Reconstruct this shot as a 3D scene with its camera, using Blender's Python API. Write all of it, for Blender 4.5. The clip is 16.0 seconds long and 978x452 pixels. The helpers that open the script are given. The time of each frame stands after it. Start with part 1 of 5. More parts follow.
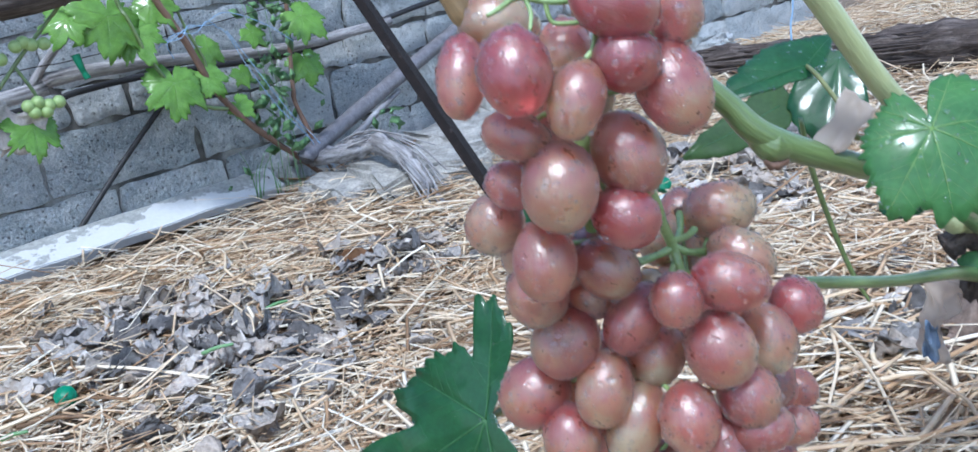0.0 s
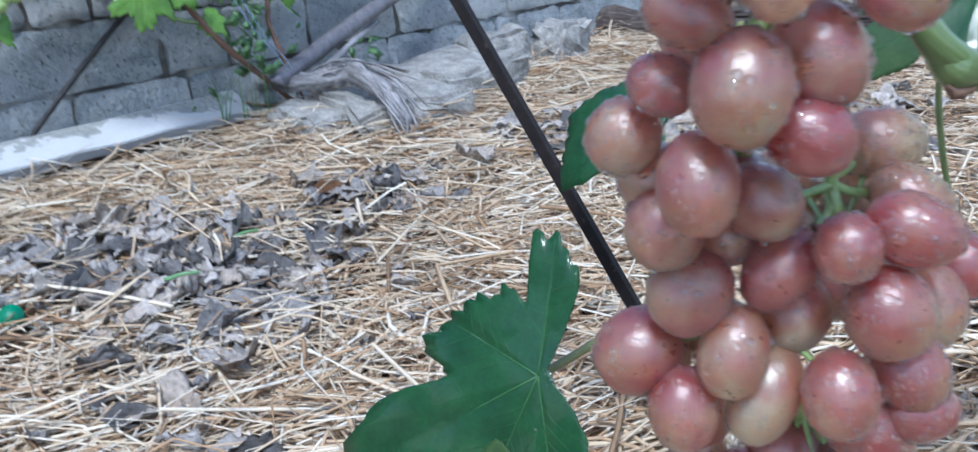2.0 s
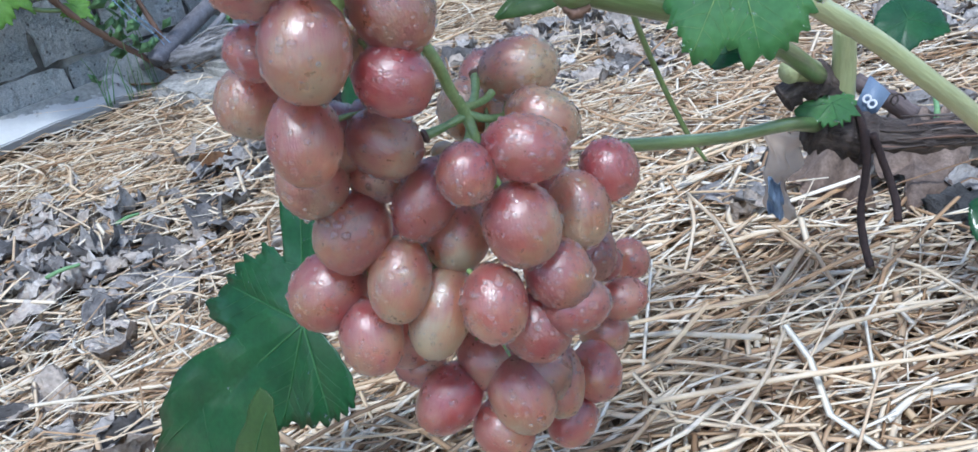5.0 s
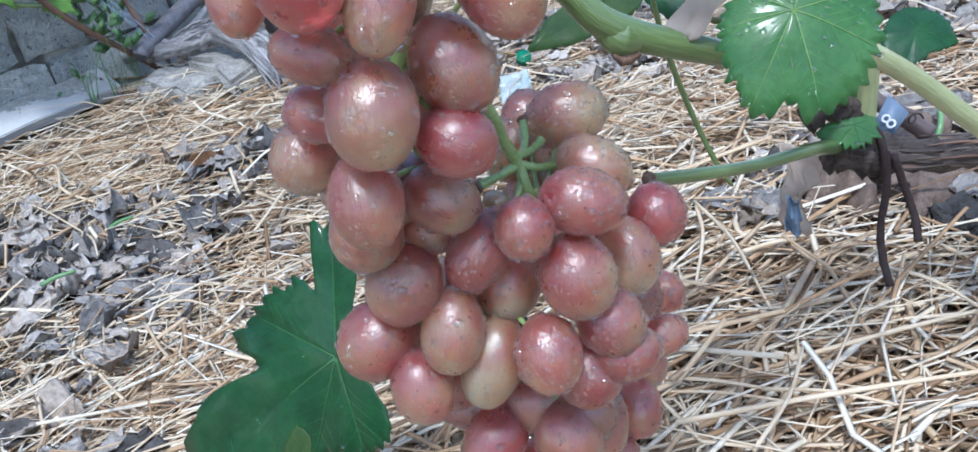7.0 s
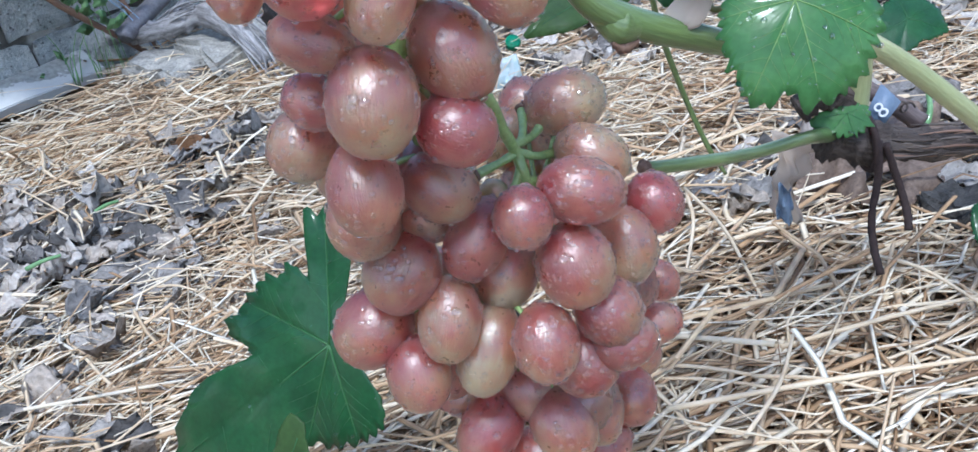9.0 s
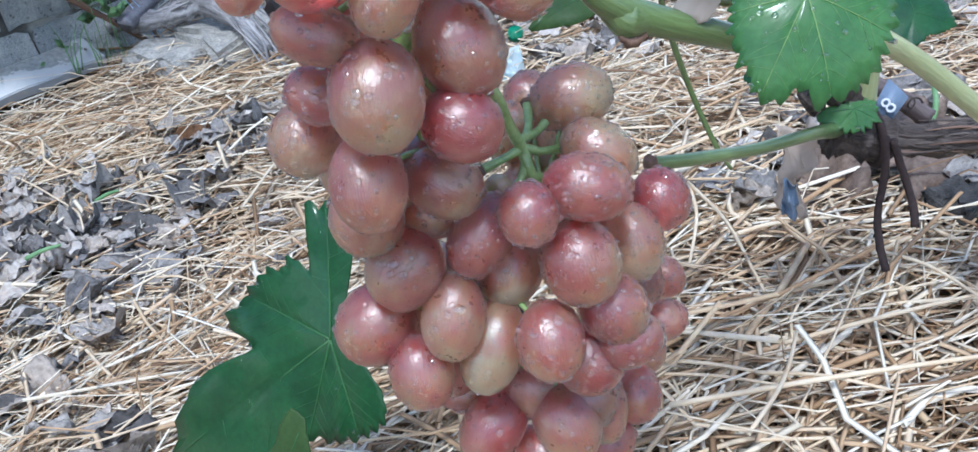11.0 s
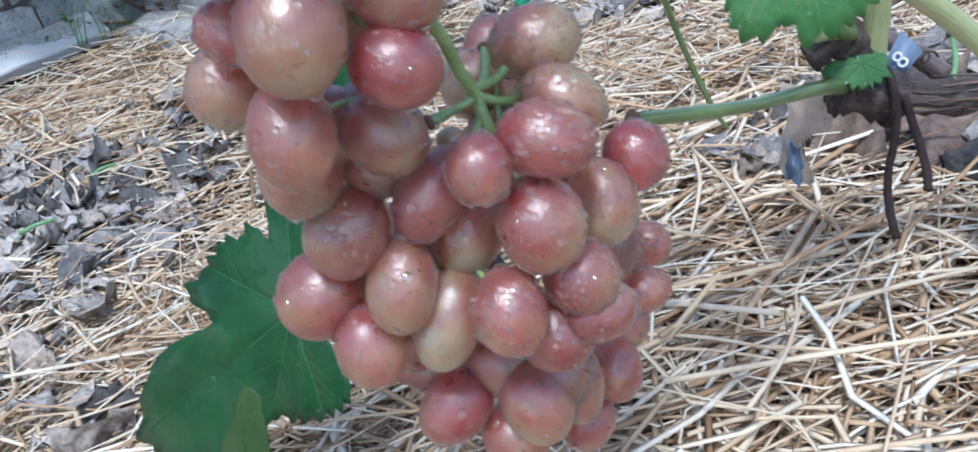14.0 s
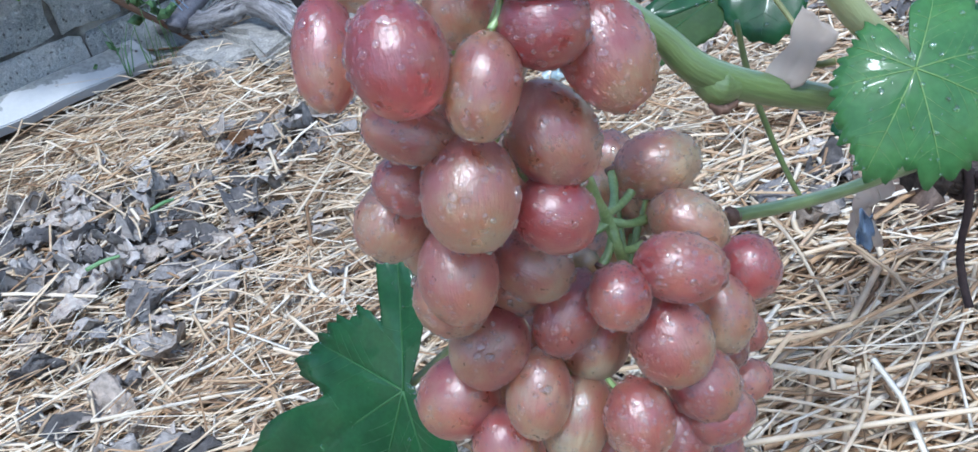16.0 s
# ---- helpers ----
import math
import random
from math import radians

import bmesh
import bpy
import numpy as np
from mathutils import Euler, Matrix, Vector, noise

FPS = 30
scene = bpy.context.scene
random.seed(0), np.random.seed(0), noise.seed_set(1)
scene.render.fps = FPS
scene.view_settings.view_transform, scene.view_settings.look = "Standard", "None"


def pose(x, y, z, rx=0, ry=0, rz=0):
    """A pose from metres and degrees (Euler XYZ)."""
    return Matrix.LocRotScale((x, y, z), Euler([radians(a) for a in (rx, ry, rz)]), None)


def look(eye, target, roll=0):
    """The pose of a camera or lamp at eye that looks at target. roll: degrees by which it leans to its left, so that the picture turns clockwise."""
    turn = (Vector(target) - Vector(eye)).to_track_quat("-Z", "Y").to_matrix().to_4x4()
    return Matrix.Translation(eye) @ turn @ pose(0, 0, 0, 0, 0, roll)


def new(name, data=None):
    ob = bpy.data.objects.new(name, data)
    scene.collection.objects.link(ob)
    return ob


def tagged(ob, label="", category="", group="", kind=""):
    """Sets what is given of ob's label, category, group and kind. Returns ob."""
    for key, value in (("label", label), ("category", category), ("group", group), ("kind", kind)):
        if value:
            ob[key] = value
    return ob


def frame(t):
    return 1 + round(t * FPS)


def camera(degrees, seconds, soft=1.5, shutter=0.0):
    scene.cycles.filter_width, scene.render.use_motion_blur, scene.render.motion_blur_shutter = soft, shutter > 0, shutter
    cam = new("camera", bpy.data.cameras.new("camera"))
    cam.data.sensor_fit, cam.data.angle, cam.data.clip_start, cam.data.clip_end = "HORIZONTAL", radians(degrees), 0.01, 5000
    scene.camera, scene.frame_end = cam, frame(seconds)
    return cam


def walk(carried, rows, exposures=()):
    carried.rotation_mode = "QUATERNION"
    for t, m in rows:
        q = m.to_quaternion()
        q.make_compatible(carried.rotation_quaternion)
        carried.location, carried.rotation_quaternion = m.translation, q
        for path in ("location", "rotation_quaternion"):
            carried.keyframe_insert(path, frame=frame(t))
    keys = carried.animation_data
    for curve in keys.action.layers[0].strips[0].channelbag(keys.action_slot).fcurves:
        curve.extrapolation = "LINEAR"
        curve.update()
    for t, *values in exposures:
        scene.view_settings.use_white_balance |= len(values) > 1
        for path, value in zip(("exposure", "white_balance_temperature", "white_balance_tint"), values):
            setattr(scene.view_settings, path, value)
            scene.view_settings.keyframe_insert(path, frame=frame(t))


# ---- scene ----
cam = camera(58.2, 16.0, shutter=0.5)
PATH = [
    (0, (0.0944, -0.0660, 0.3582), (-0.0366, 1.8630, -0.1534), -10.37),
    (0.5, (0.1052, -0.0680, 0.3432), (-0.0263, 1.8570, -0.1844), -11.18),
    (1, (0.1129, -0.0640, 0.3395), (-0.0184, 1.8550, -0.2092), -13.20),
    (1.5, (0.0923, -0.0480, 0.3453), (-0.0378, 1.8650, -0.2235), -12.61),
    (2, (0.0465, -0.0110, 0.3383), (0.0121, 1.8850, -0.2961), -5.37),
    (2.5, (0.0234, 0.0120, 0.3604), (0.0712, 1.8790, -0.3545), -4.25),
    (3, (0.0848, 0.0180, 0.3510), (0.1293, 1.8790, -0.3797), -5.96),
    (3.5, (0.1221, -0.0120, 0.3417), (0.1844, 1.8430, -0.4036), -10.48),
    (4, (0.1149, -0.0260, 0.3393), (0.1671, 1.8250, -0.4181), -12.09),
    (4.5, (0.1225, -0.0330, 0.3346), (0.1723, 1.8110, -0.4386), -12.51),
    (5, (0.1267, -0.0340, 0.3363), (0.1755, 1.8050, -0.4480), -13.23),
    (5.2, (0.1238, -0.0290, 0.3496), (0.1765, 1.8090, -0.4370), -13.53),
    (7.3, (0.1105, -0.0230, 0.3578), (0.2066, 1.7890, -0.4828), -12.99),
    (7.5, (0.1104, -0.0230, 0.3568), (0.2129, 1.7850, -0.4914), -12.80),
    (8, (0.1095, -0.0220, 0.3579), (0.2180, 1.7810, -0.5009), -12.71),
    (8.5, (0.1086, -0.0220, 0.3589), (0.2197, 1.7780, -0.5050), -12.72),
    (9, (0.1076, -0.0210, 0.3590), (0.2174, 1.7780, -0.5078), -12.72),
    (11.5, (0.1066, -0.0170, 0.3591), (0.2084, 1.7700, -0.5311), -12.36),
    (12, (0.1056, -0.0170, 0.3592), (0.2038, 1.7680, -0.5378), -12.37),
    (12.5, (0.1112, -0.0190, 0.3547), (0.2084, 1.7610, -0.5532), -12.29),
    (13, (0.1230, -0.0160, 0.3406), (0.2031, 1.7580, -0.5799), -12.61),
    (13.5, (0.1345, -0.0060, 0.3336), (0.2041, 1.7660, -0.5920), -12.92),
    (14, (0.1240, 0.0010, 0.3405), (0.1717, 1.7750, -0.5831), -13.52),
    (14.5, (0.1152, 0.0030, 0.3543), (0.1430, 1.7780, -0.5666), -14.12),
    (15, (0.1094, 0.0010, 0.3679), (0.1239, 1.7800, -0.5448), -14.51),
    (15.5, (0.1042, 0.0000, 0.3774), (0.1100, 1.7820, -0.5316), -14.51),
    (16, (0.1015, 0.0010, 0.3816), (0.1060, 1.7860, -0.5192), -14.30),
]
walk(cam, [(t, look(eye, target, roll)) for t, eye, target, roll in PATH], exposures=((0.0, 1.14, 6080.0, 10.0), (1.0, 1.06, 6080.0, 10.0), (2.3, 0.98, 5980.0, 10.0), (3.2, 1.04, 6120.0, 10.0), (5.0, 1.0, 6160.0, 10.0), (9.0, 1.06, 6180.0, 10.0), (13.5, 1.02, 6180.0, 10.0), (16.0, 1.02, 6080.0, 10.0)))

# ---- light ----
world = bpy.data.worlds.new("sky_world")
scene.world = world
world.use_nodes = True
wn = world.node_tree.nodes
sky = wn.new("ShaderNodeTexSky")
sky.sky_type, sky.sun_disc = "NISHITA", False
sky.sun_elevation, sky.sun_rotation, sky.dust_density, sky.ozone_density = radians(60), radians(188), 1.0, 2.0
wn["Background"].inputs["Strength"].default_value = 0.13
world.node_tree.links.new(sky.outputs[0], wn["Background"].inputs[0])
sun_data = bpy.data.lights.new("sun", "SUN")
sun_data.energy, sun_data.angle, sun_data.color = 1.5, radians(11), (0.86, 0.93, 1.0)
sun = new("sun", sun_data)
sun.matrix_world = look((-0.25, -1.4, 3.0), (0, 0.3, 0))

# ---- materials ----


def material(name, rough=0.7, metal=0.0):
    m = bpy.data.materials.new(name)
    m.use_nodes = True
    nt = m.node_tree
    p = nt.nodes["Principled BSDF"]
    p.inputs["Roughness"].default_value = rough
    p.inputs["Metallic"].default_value = metal
    return m, nt, p


def node(nt, kind, **values):
    n = nt.nodes.new("ShaderNode" + kind)
    for k, v in values.items():
        n.inputs[k].default_value = v
    return n


def noise_tex(nt, scale, detail=4.0, rough=0.6, space="Object", stretch=None):
    c = nt.nodes.new("ShaderNodeTexCoord")
    n = node(nt, "TexNoise", Scale=scale, Detail=detail, Roughness=rough)
    if space == "grain":
        c = nt.nodes.new("ShaderNodeAttribute")
        c.attribute_name = "grain"
        out = c.outputs["Vector"]
    else:
        out = c.outputs[space]
    if stretch:
        mp = nt.nodes.new("ShaderNodeMapping")
        mp.inputs["Scale"].default_value = stretch
        nt.links.new(out, mp.inputs[0])
        out = mp.outputs[0]
    nt.links.new(out, n.inputs["Vector"])
    return n.outputs["Fac"]


def ramp(nt, fac, stops):
    r = nt.nodes.new("ShaderNodeValToRGB")
    els = r.color_ramp.elements
    while len(els) < len(stops):
        els.new(0.5)
    for el, (pos, col) in zip(els, stops):
        el.position, el.color = pos, (*col, 1.0)
    nt.links.new(fac, r.inputs[0])
    return r.outputs[0]


def mix(nt, fac, a, b, mode="MIX"):
    n = nt.nodes.new("ShaderNodeMix")
    n.data_type, n.blend_type = "RGBA", mode
    for sock, v in ((n.inputs[0], fac), (n.inputs[6], a), (n.inputs[7], b)):
        if isinstance(v, (float, int)):
            sock.default_value = v
        elif isinstance(v, tuple):
            sock.default_value = (*v, 1.0)
        else:
            nt.links.new(v, sock)
    return n.outputs[2]


def bump(nt, p, height, strength=0.4, distance=0.002):
    b = node(nt, "Bump", Strength=strength, Distance=distance)
    nt.links.new(height, b.inputs["Height"])
    nt.links.new(b.outputs[0], p.inputs["Normal"])


def maths(nt, op, a, b=0.5):
    n = nt.nodes.new("ShaderNodeMath")
    n.operation = op
    for sock, v in ((n.inputs[0], a), (n.inputs[1], b)):
        if isinstance(v, (float, int)):
            sock.default_value = v
        else:
            nt.links.new(v, sock)
    return n.outputs[0]


def simple(name, stops, scale, rough=0.7, detail=5.0, strength=0.4, distance=0.002, stretch=None, metal=0.0, grain=0.0, space="Object"):
    """Noise-ramped colour at one scale with a finer grain over it and a matching relief."""
    m, nt, p = material(name, rough, metal)
    a = noise_tex(nt, scale, detail, stretch=stretch, space=space)
    col = ramp(nt, a, stops)
    b = noise_tex(nt, scale * 7, 3.0, stretch=stretch, space=space)
    if grain:
        col = mix(nt, grain, col, ramp(nt, b, [(0.3, (0.25, 0.25, 0.25)), (0.7, (0.8, 0.8, 0.8))]), "OVERLAY")
    nt.links.new(col, p.inputs["Base Color"])
    bump(nt, p, maths(nt, "ADD", a, maths(nt, "MULTIPLY", b, 0.5)), strength, distance)
    return m


def berry_material():
    """Translucent grape skin: amber to red by the object's tone, streaked, freckled and lightly bloomed."""
    m, nt, p = material("grape_skin", 0.34)
    info = nt.nodes.new("ShaderNodeObjectInfo")
    sep = nt.nodes.new("ShaderNodeSeparateColor")
    nt.links.new(info.outputs["Color"], sep.inputs[0])
    tone = sep.outputs[0]
    coord = nt.nodes.new("ShaderNodeTexCoord")
    shift = nt.nodes.new("ShaderNodeVectorMath")
    shift.operation = "ADD"
    nt.links.new(coord.outputs["Object"], shift.inputs[0])
    nt.links.new(info.outputs["Random"], shift.inputs[1])

    def cloud(scale, detail, stretch=(1.0, 1.0, 1.0)):
        mp = nt.nodes.new("ShaderNodeMapping")
        mp.inputs["Scale"].default_value = stretch
        nt.links.new(shift.outputs[0], mp.inputs[0])
        n = node(nt, "TexNoise", Scale=scale, Detail=detail, Roughness=0.6)
        nt.links.new(mp.outputs[0], n.inputs["Vector"])
        return n.outputs["Fac"]

    big, wax = cloud(75.0, 2.0), cloud(170.0, 4.0)
    streak = cloud(1500.0, 4.0, (1.0, 1.0, 0.16))
    freckle = node(nt, "TexVoronoi", Scale=2300.0)
    nt.links.new(shift.outputs[0], freckle.inputs["Vector"])
    amount = maths(nt, "ADD", tone, maths(nt, "MULTIPLY", maths(nt, "SUBTRACT", big, 0.5), 1.7))
    ends = nt.nodes.new("ShaderNodeSeparateXYZ")
    nt.links.new(coord.outputs["Object"], ends.inputs[0])
    amount = maths(nt, "SUBTRACT", amount, maths(nt, "MULTIPLY", ends.outputs["Z"], 20.0))
    amount = maths(nt, "ADD", amount, maths(nt, "MULTIPLY", maths(nt, "SUBTRACT", streak, 0.5), 0.5))
    col = ramp(nt, amount, [(0.0, (0.60, 0.46, 0.29)), (0.26, (0.58, 0.30, 0.17)), (0.58, (0.53, 0.165, 0.125)), (1.0, (0.43, 0.05, 0.054))])
    dots = ramp(nt, freckle.outputs["Distance"], [(0.14, (1, 1, 1)), (0.32, (0, 0, 0))])
    some = ramp(nt, cloud(260.0, 2.0), [(0.38, (0, 0, 0)), (0.52, (1, 1, 1))])
    dots = maths(nt, "MULTIPLY", maths(nt, "MULTIPLY", dots, some), 0.32)
    col = mix(nt, dots, col, (0.26, 0.03, 0.055))
    wax_f = ramp(nt, wax, [(0.35, (0.0, 0.0, 0.0)), (0.75, (0.10, 0.10, 0.10))])
    col = mix(nt, wax_f, col, (0.58, 0.46, 0.56))
    nt.links.new(col, p.inputs["Base Color"])
    p.inputs["Transmission Weight"].default_value = 0.56
    p.inputs["Subsurface Weight"].default_value = 0.9
    p.inputs["Subsurface Radius"].default_value = (1.0, 0.6, 0.4)
    p.inputs["Subsurface Scale"].default_value = 0.024
    nt.links.new(ramp(nt, wax, [(0.3, (0.26, 0.26, 0.26)), (0.8, (0.42, 0.42, 0.42))]), p.inputs["Roughness"])
    p.inputs["IOR"].default_value = 1.45
    p.inputs["Coat Weight"].default_value = 1.0
    p.inputs["Coat IOR"].default_value = 1.75
    nt.links.new(ramp(nt, maths(nt, "ADD", maths(nt, "MULTIPLY", wax, 0.5), maths(nt, "MULTIPLY", streak, 0.5)), [(0.35, (0.26, 0.26, 0.26)), (0.65, (0.46, 0.46, 0.46))]), p.inputs["Coat Roughness"])
    bump(nt, p, maths(nt, "ADD", streak, maths(nt, "MULTIPLY", wax, 3.0)), 0.28, 0.0005)
    nt.links.new(p.inputs["Normal"].links[0].from_socket, p.inputs["Coat Normal"])
    return m


def water_material():
    """Clear water that bends and mirrors light."""
    m, nt, p = material("water", 0.0)
    p.inputs["Transmission Weight"].default_value = 1.0
    p.inputs["IOR"].default_value = 1.42
    p.inputs["Coat Weight"].default_value = 1.0
    p.inputs["Coat IOR"].default_value = 1.8
    p.inputs["Coat Roughness"].default_value = 0.0
    return m


def leaf_material(name, dark, light, rough=0.35):
    m, nt, p = material(name, rough)
    a = noise_tex(nt, 60.0, 4.0)
    b = noise_tex(nt, 500.0, 3.0)
    col = ramp(nt, a, [(0.3, dark), (0.7, light)])
    col = mix(nt, 0.25, col, ramp(nt, b, [(0.3, (0.2, 0.2, 0.2)), (0.7, (0.8, 0.8, 0.8))]), "OVERLAY")
    nt.links.new(col, p.inputs["Base Color"])
    wet = noise_tex(nt, 45.0, 3.0)
    nt.links.new(ramp(nt, wet, [(0.44, (0.06, 0.06, 0.06)), (0.54, (0.65, 0.65, 0.65))]), p.inputs["Coat Weight"])
    p.inputs["Coat Roughness"].default_value = 0.14
    p.inputs["Specular IOR Level"].default_value = 0.3
    nt.links.new(ramp(nt, a, [(0.35, (rough + 0.02,) * 3), (0.75, (rough + 0.22,) * 3)]), p.inputs["Roughness"])
    trans = nt.nodes.new("ShaderNodeBsdfTranslucent")
    nt.links.new(mix(nt, 0.35, col, (0.20, 0.42, 0.06)), trans.inputs[0])
    ms = nt.nodes.new("ShaderNodeMixShader")
    ms.inputs[0].default_value = 0.25
    out = nt.nodes["Material Output"]
    nt.links.new(p.outputs[0], ms.inputs[1])
    nt.links.new(trans.outputs[0], ms.inputs[2])
    nt.links.new(ms.outputs[0], out.inputs[0])
    bump(nt, p, maths(nt, "ADD", a, maths(nt, "MULTIPLY", b, 0.35)), 0.4, 0.0009)
    return m


def straw_material():
    m, nt, p = material("straw", 0.55)
    g = nt.nodes.new("ShaderNodeNewGeometry")
    col = ramp(nt, g.outputs["Random Per Island"], [(0.0, (0.20, 0.115, 0.06)), (0.18, (0.46, 0.295, 0.165)), (0.42, (0.68, 0.51, 0.335)), (0.72, (0.80, 0.675, 0.51)), (1.0, (0.86, 0.79, 0.66))])
    a = noise_tex(nt, 90.0, 4.0)
    col = mix(nt, 0.5, col, ramp(nt, a, [(0.3, (0.3, 0.28, 0.26)), (0.7, (0.72, 0.70, 0.68))]), "OVERLAY")
    nt.links.new(col, p.inputs["Base Color"])
    bump(nt, p, noise_tex(nt, 900.0, 2.0), 0.3, 0.0005)
    return m


def litter_material():
    m, nt, p = material("withered_leaf", 0.75)
    g = nt.nodes.new("ShaderNodeNewGeometry")
    col = ramp(nt, g.outputs["Random Per Island"], [(0.0, (0.12, 0.112, 0.108)), (0.22, (0.29, 0.272, 0.26)), (0.55, (0.50, 0.465, 0.43)), (0.78, (0.48, 0.40, 0.33)), (1.0, (0.68, 0.63, 0.58))])
    a = noise_tex(nt, 170.0, 6.0, 0.7)
    col = mix(nt, 0.7, col, ramp(nt, a, [(0.3, (0.2, 0.2, 0.2)), (0.7, (0.75, 0.75, 0.75))]), "OVERLAY")
    nt.links.new(col, p.inputs["Base Color"])
    bump(nt, p, a, 0.9, 0.004)
    return m


def board_material():
    m, nt, p = material("peeling_paint", 0.6)
    a = noise_tex(nt, 14.0, 6.0)
    b = noise_tex(nt, 120.0, 4.0)
    sides = nt.nodes.new("ShaderNodeSeparateXYZ")
    nt.links.new(node(nt, "TexCoord").outputs["Object"], sides.inputs[0])
    worn = maths(nt, "ADD", maths(nt, "ADD", a, maths(nt, "MULTIPLY", b, 0.18)), maths(nt, "MULTIPLY", sides.outputs["Y"], 4.0))
    f = ramp(nt, worn, [(0.610, (1, 1, 1)), (0.625, (0, 0, 0))])
    grey = ramp(nt, b, [(0.3, (0.24, 0.25, 0.24)), (0.7, (0.42, 0.43, 0.41))])
    nt.links.new(mix(nt, f, grey, mix(nt, 0.25, (0.68, 0.69, 0.69), grey)), p.inputs["Base Color"])
    bump(nt, p, maths(nt, "ADD", f, b), 0.4, 0.002)
    return m


def stone_material():
    m, nt, p = material("grey_block", 0.85)
    info = nt.nodes.new("ShaderNodeObjectInfo")
    a = noise_tex(nt, 22.0, 6.0)
    pits = noise_tex(nt, 130.0, 7.0, 0.75)
    base = ramp(nt, info.outputs["Random"], [(0.0, (0.48, 0.53, 0.555)), (0.5, (0.60, 0.645, 0.67)), (1.0, (0.71, 0.745, 0.76))])
    col = mix(nt, 0.6, base, ramp(nt, a, [(0.3, (0.25, 0.25, 0.25)), (0.7, (0.72, 0.72, 0.72))]), "OVERLAY")
    stain = noise_tex(nt, 9.0, 5.0, 0.7)
    col = mix(nt, 0.5, col, ramp(nt, stain, [(0.35, (0.3, 0.3, 0.3)), (0.65, (0.68, 0.68, 0.68))]), "OVERLAY")
    pit = ramp(nt, pits, [(0.30, (0.5, 0.5, 0.5)), (0.50, (1, 1, 1))])
    col = mix(nt, 0.35, col, pit, "MULTIPLY")
    grit = noise_tex(nt, 420.0, 4.0, 0.7)
    col = mix(nt, 0.75, col, ramp(nt, grit, [(0.34, (0.15, 0.15, 0.15)), (0.66, (0.85, 0.85, 0.85))]), "OVERLAY")
    holes = node(nt, "TexVoronoi", Scale=90.0)
    nt.links.new(node(nt, "TexCoord").outputs["Object"], holes.inputs["Vector"])
    hole = ramp(nt, maths(nt, "ADD", holes.outputs["Distance"], maths(nt, "MULTIPLY", pits, 0.55)), [(0.38, (0.0, 0.0, 0.0)), (0.52, (1, 1, 1))])
    col = mix(nt, 0.55, col, hole, "MULTIPLY")
    pit = maths(nt, "ADD", pit, maths(nt, "ADD", hole, maths(nt, "MULTIPLY", grit, 0.6)))
    nt.links.new(col, p.inputs["Base Color"])
    bump(nt, p, maths(nt, "ADD", a, pit), 1.0, 0.011)
    return m


GRAPE = berry_material()
WATER = water_material()
LEAF = leaf_material("vine_leaf_green", (0.010, 0.070, 0.026), (0.022, 0.118, 0.040), 0.36)
LEAF_MID = leaf_material("vine_leaf_fresh", (0.045, 0.165, 0.05), (0.085, 0.25, 0.075), 0.40)
LEAF_LIGHT = leaf_material("vine_leaf_bright", (0.12, 0.28, 0.045), (0.21, 0.43, 0.09), 0.5)
LEAF_OLIVE = leaf_material("vine_leaf_olive", (0.035, 0.085, 0.025), (0.06, 0.12, 0.035), 0.40)
WEED = leaf_material("weed_green", (0.15, 0.34, 0.13), (0.27, 0.48, 0.24), 0.5)
VEIN = simple("leaf_vein", [(0.3, (0.16, 0.30, 0.09)), (0.7, (0.26, 0.42, 0.14))], 80.0, 0.45)
PETIOLE = simple("olive_leaf_stalk", [(0.3, (0.15, 0.17, 0.06)), (0.7, (0.28, 0.29, 0.12))], 80.0, 0.45)
LEAF_VEIN = simple("pale_leaf_vein", [(0.3, (0.022, 0.11, 0.032)), (0.7, (0.045, 0.155, 0.05))], 80.0, 0.45)
STEM = simple("green_shoot", [(0.3, (0.09, 0.155, 0.05)), (0.7, (0.19, 0.27, 0.10))], 120.0, 0.34, stretch=(1, 1, 0.12), grain=0.3, space="grain")
RACHIS = simple("green_stalk", [(0.3, (0.20, 0.33, 0.10)), (0.7, (0.34, 0.48, 0.20))], 90.0, 0.4, grain=0.3)
STEM_PALE = simple("pale_cane", [(0.3, (0.36, 0.41, 0.20)), (0.7, (0.45, 0.49, 0.26))], 120.0, 0.42, stretch=(1, 1, 0.12), grain=0.2, space="grain")
CANE = simple("brown_cane", [(0.3, (0.11, 0.06, 0.042)), (0.7, (0.25, 0.15, 0.105))], 60.0, 0.6, grain=0.4, stretch=(1, 1, 0.12), space="grain")
CANE_DARK = simple("purple_brown_cane", [(0.3, (0.06, 0.042, 0.042)), (0.7, (0.19, 0.145, 0.135))], 90.0, 0.6, grain=0.4, stretch=(1, 1, 0.12), space="grain")
BARK = simple("old_bark", [(0.28, (0.022, 0.017, 0.016)), (0.5, (0.085, 0.065, 0.057)), (0.75, (0.24, 0.20, 0.18))], 110.0, 0.85, stretch=(1.0, 1.0, 0.10), strength=0.9, distance=0.006, grain=0.5, space="grain")
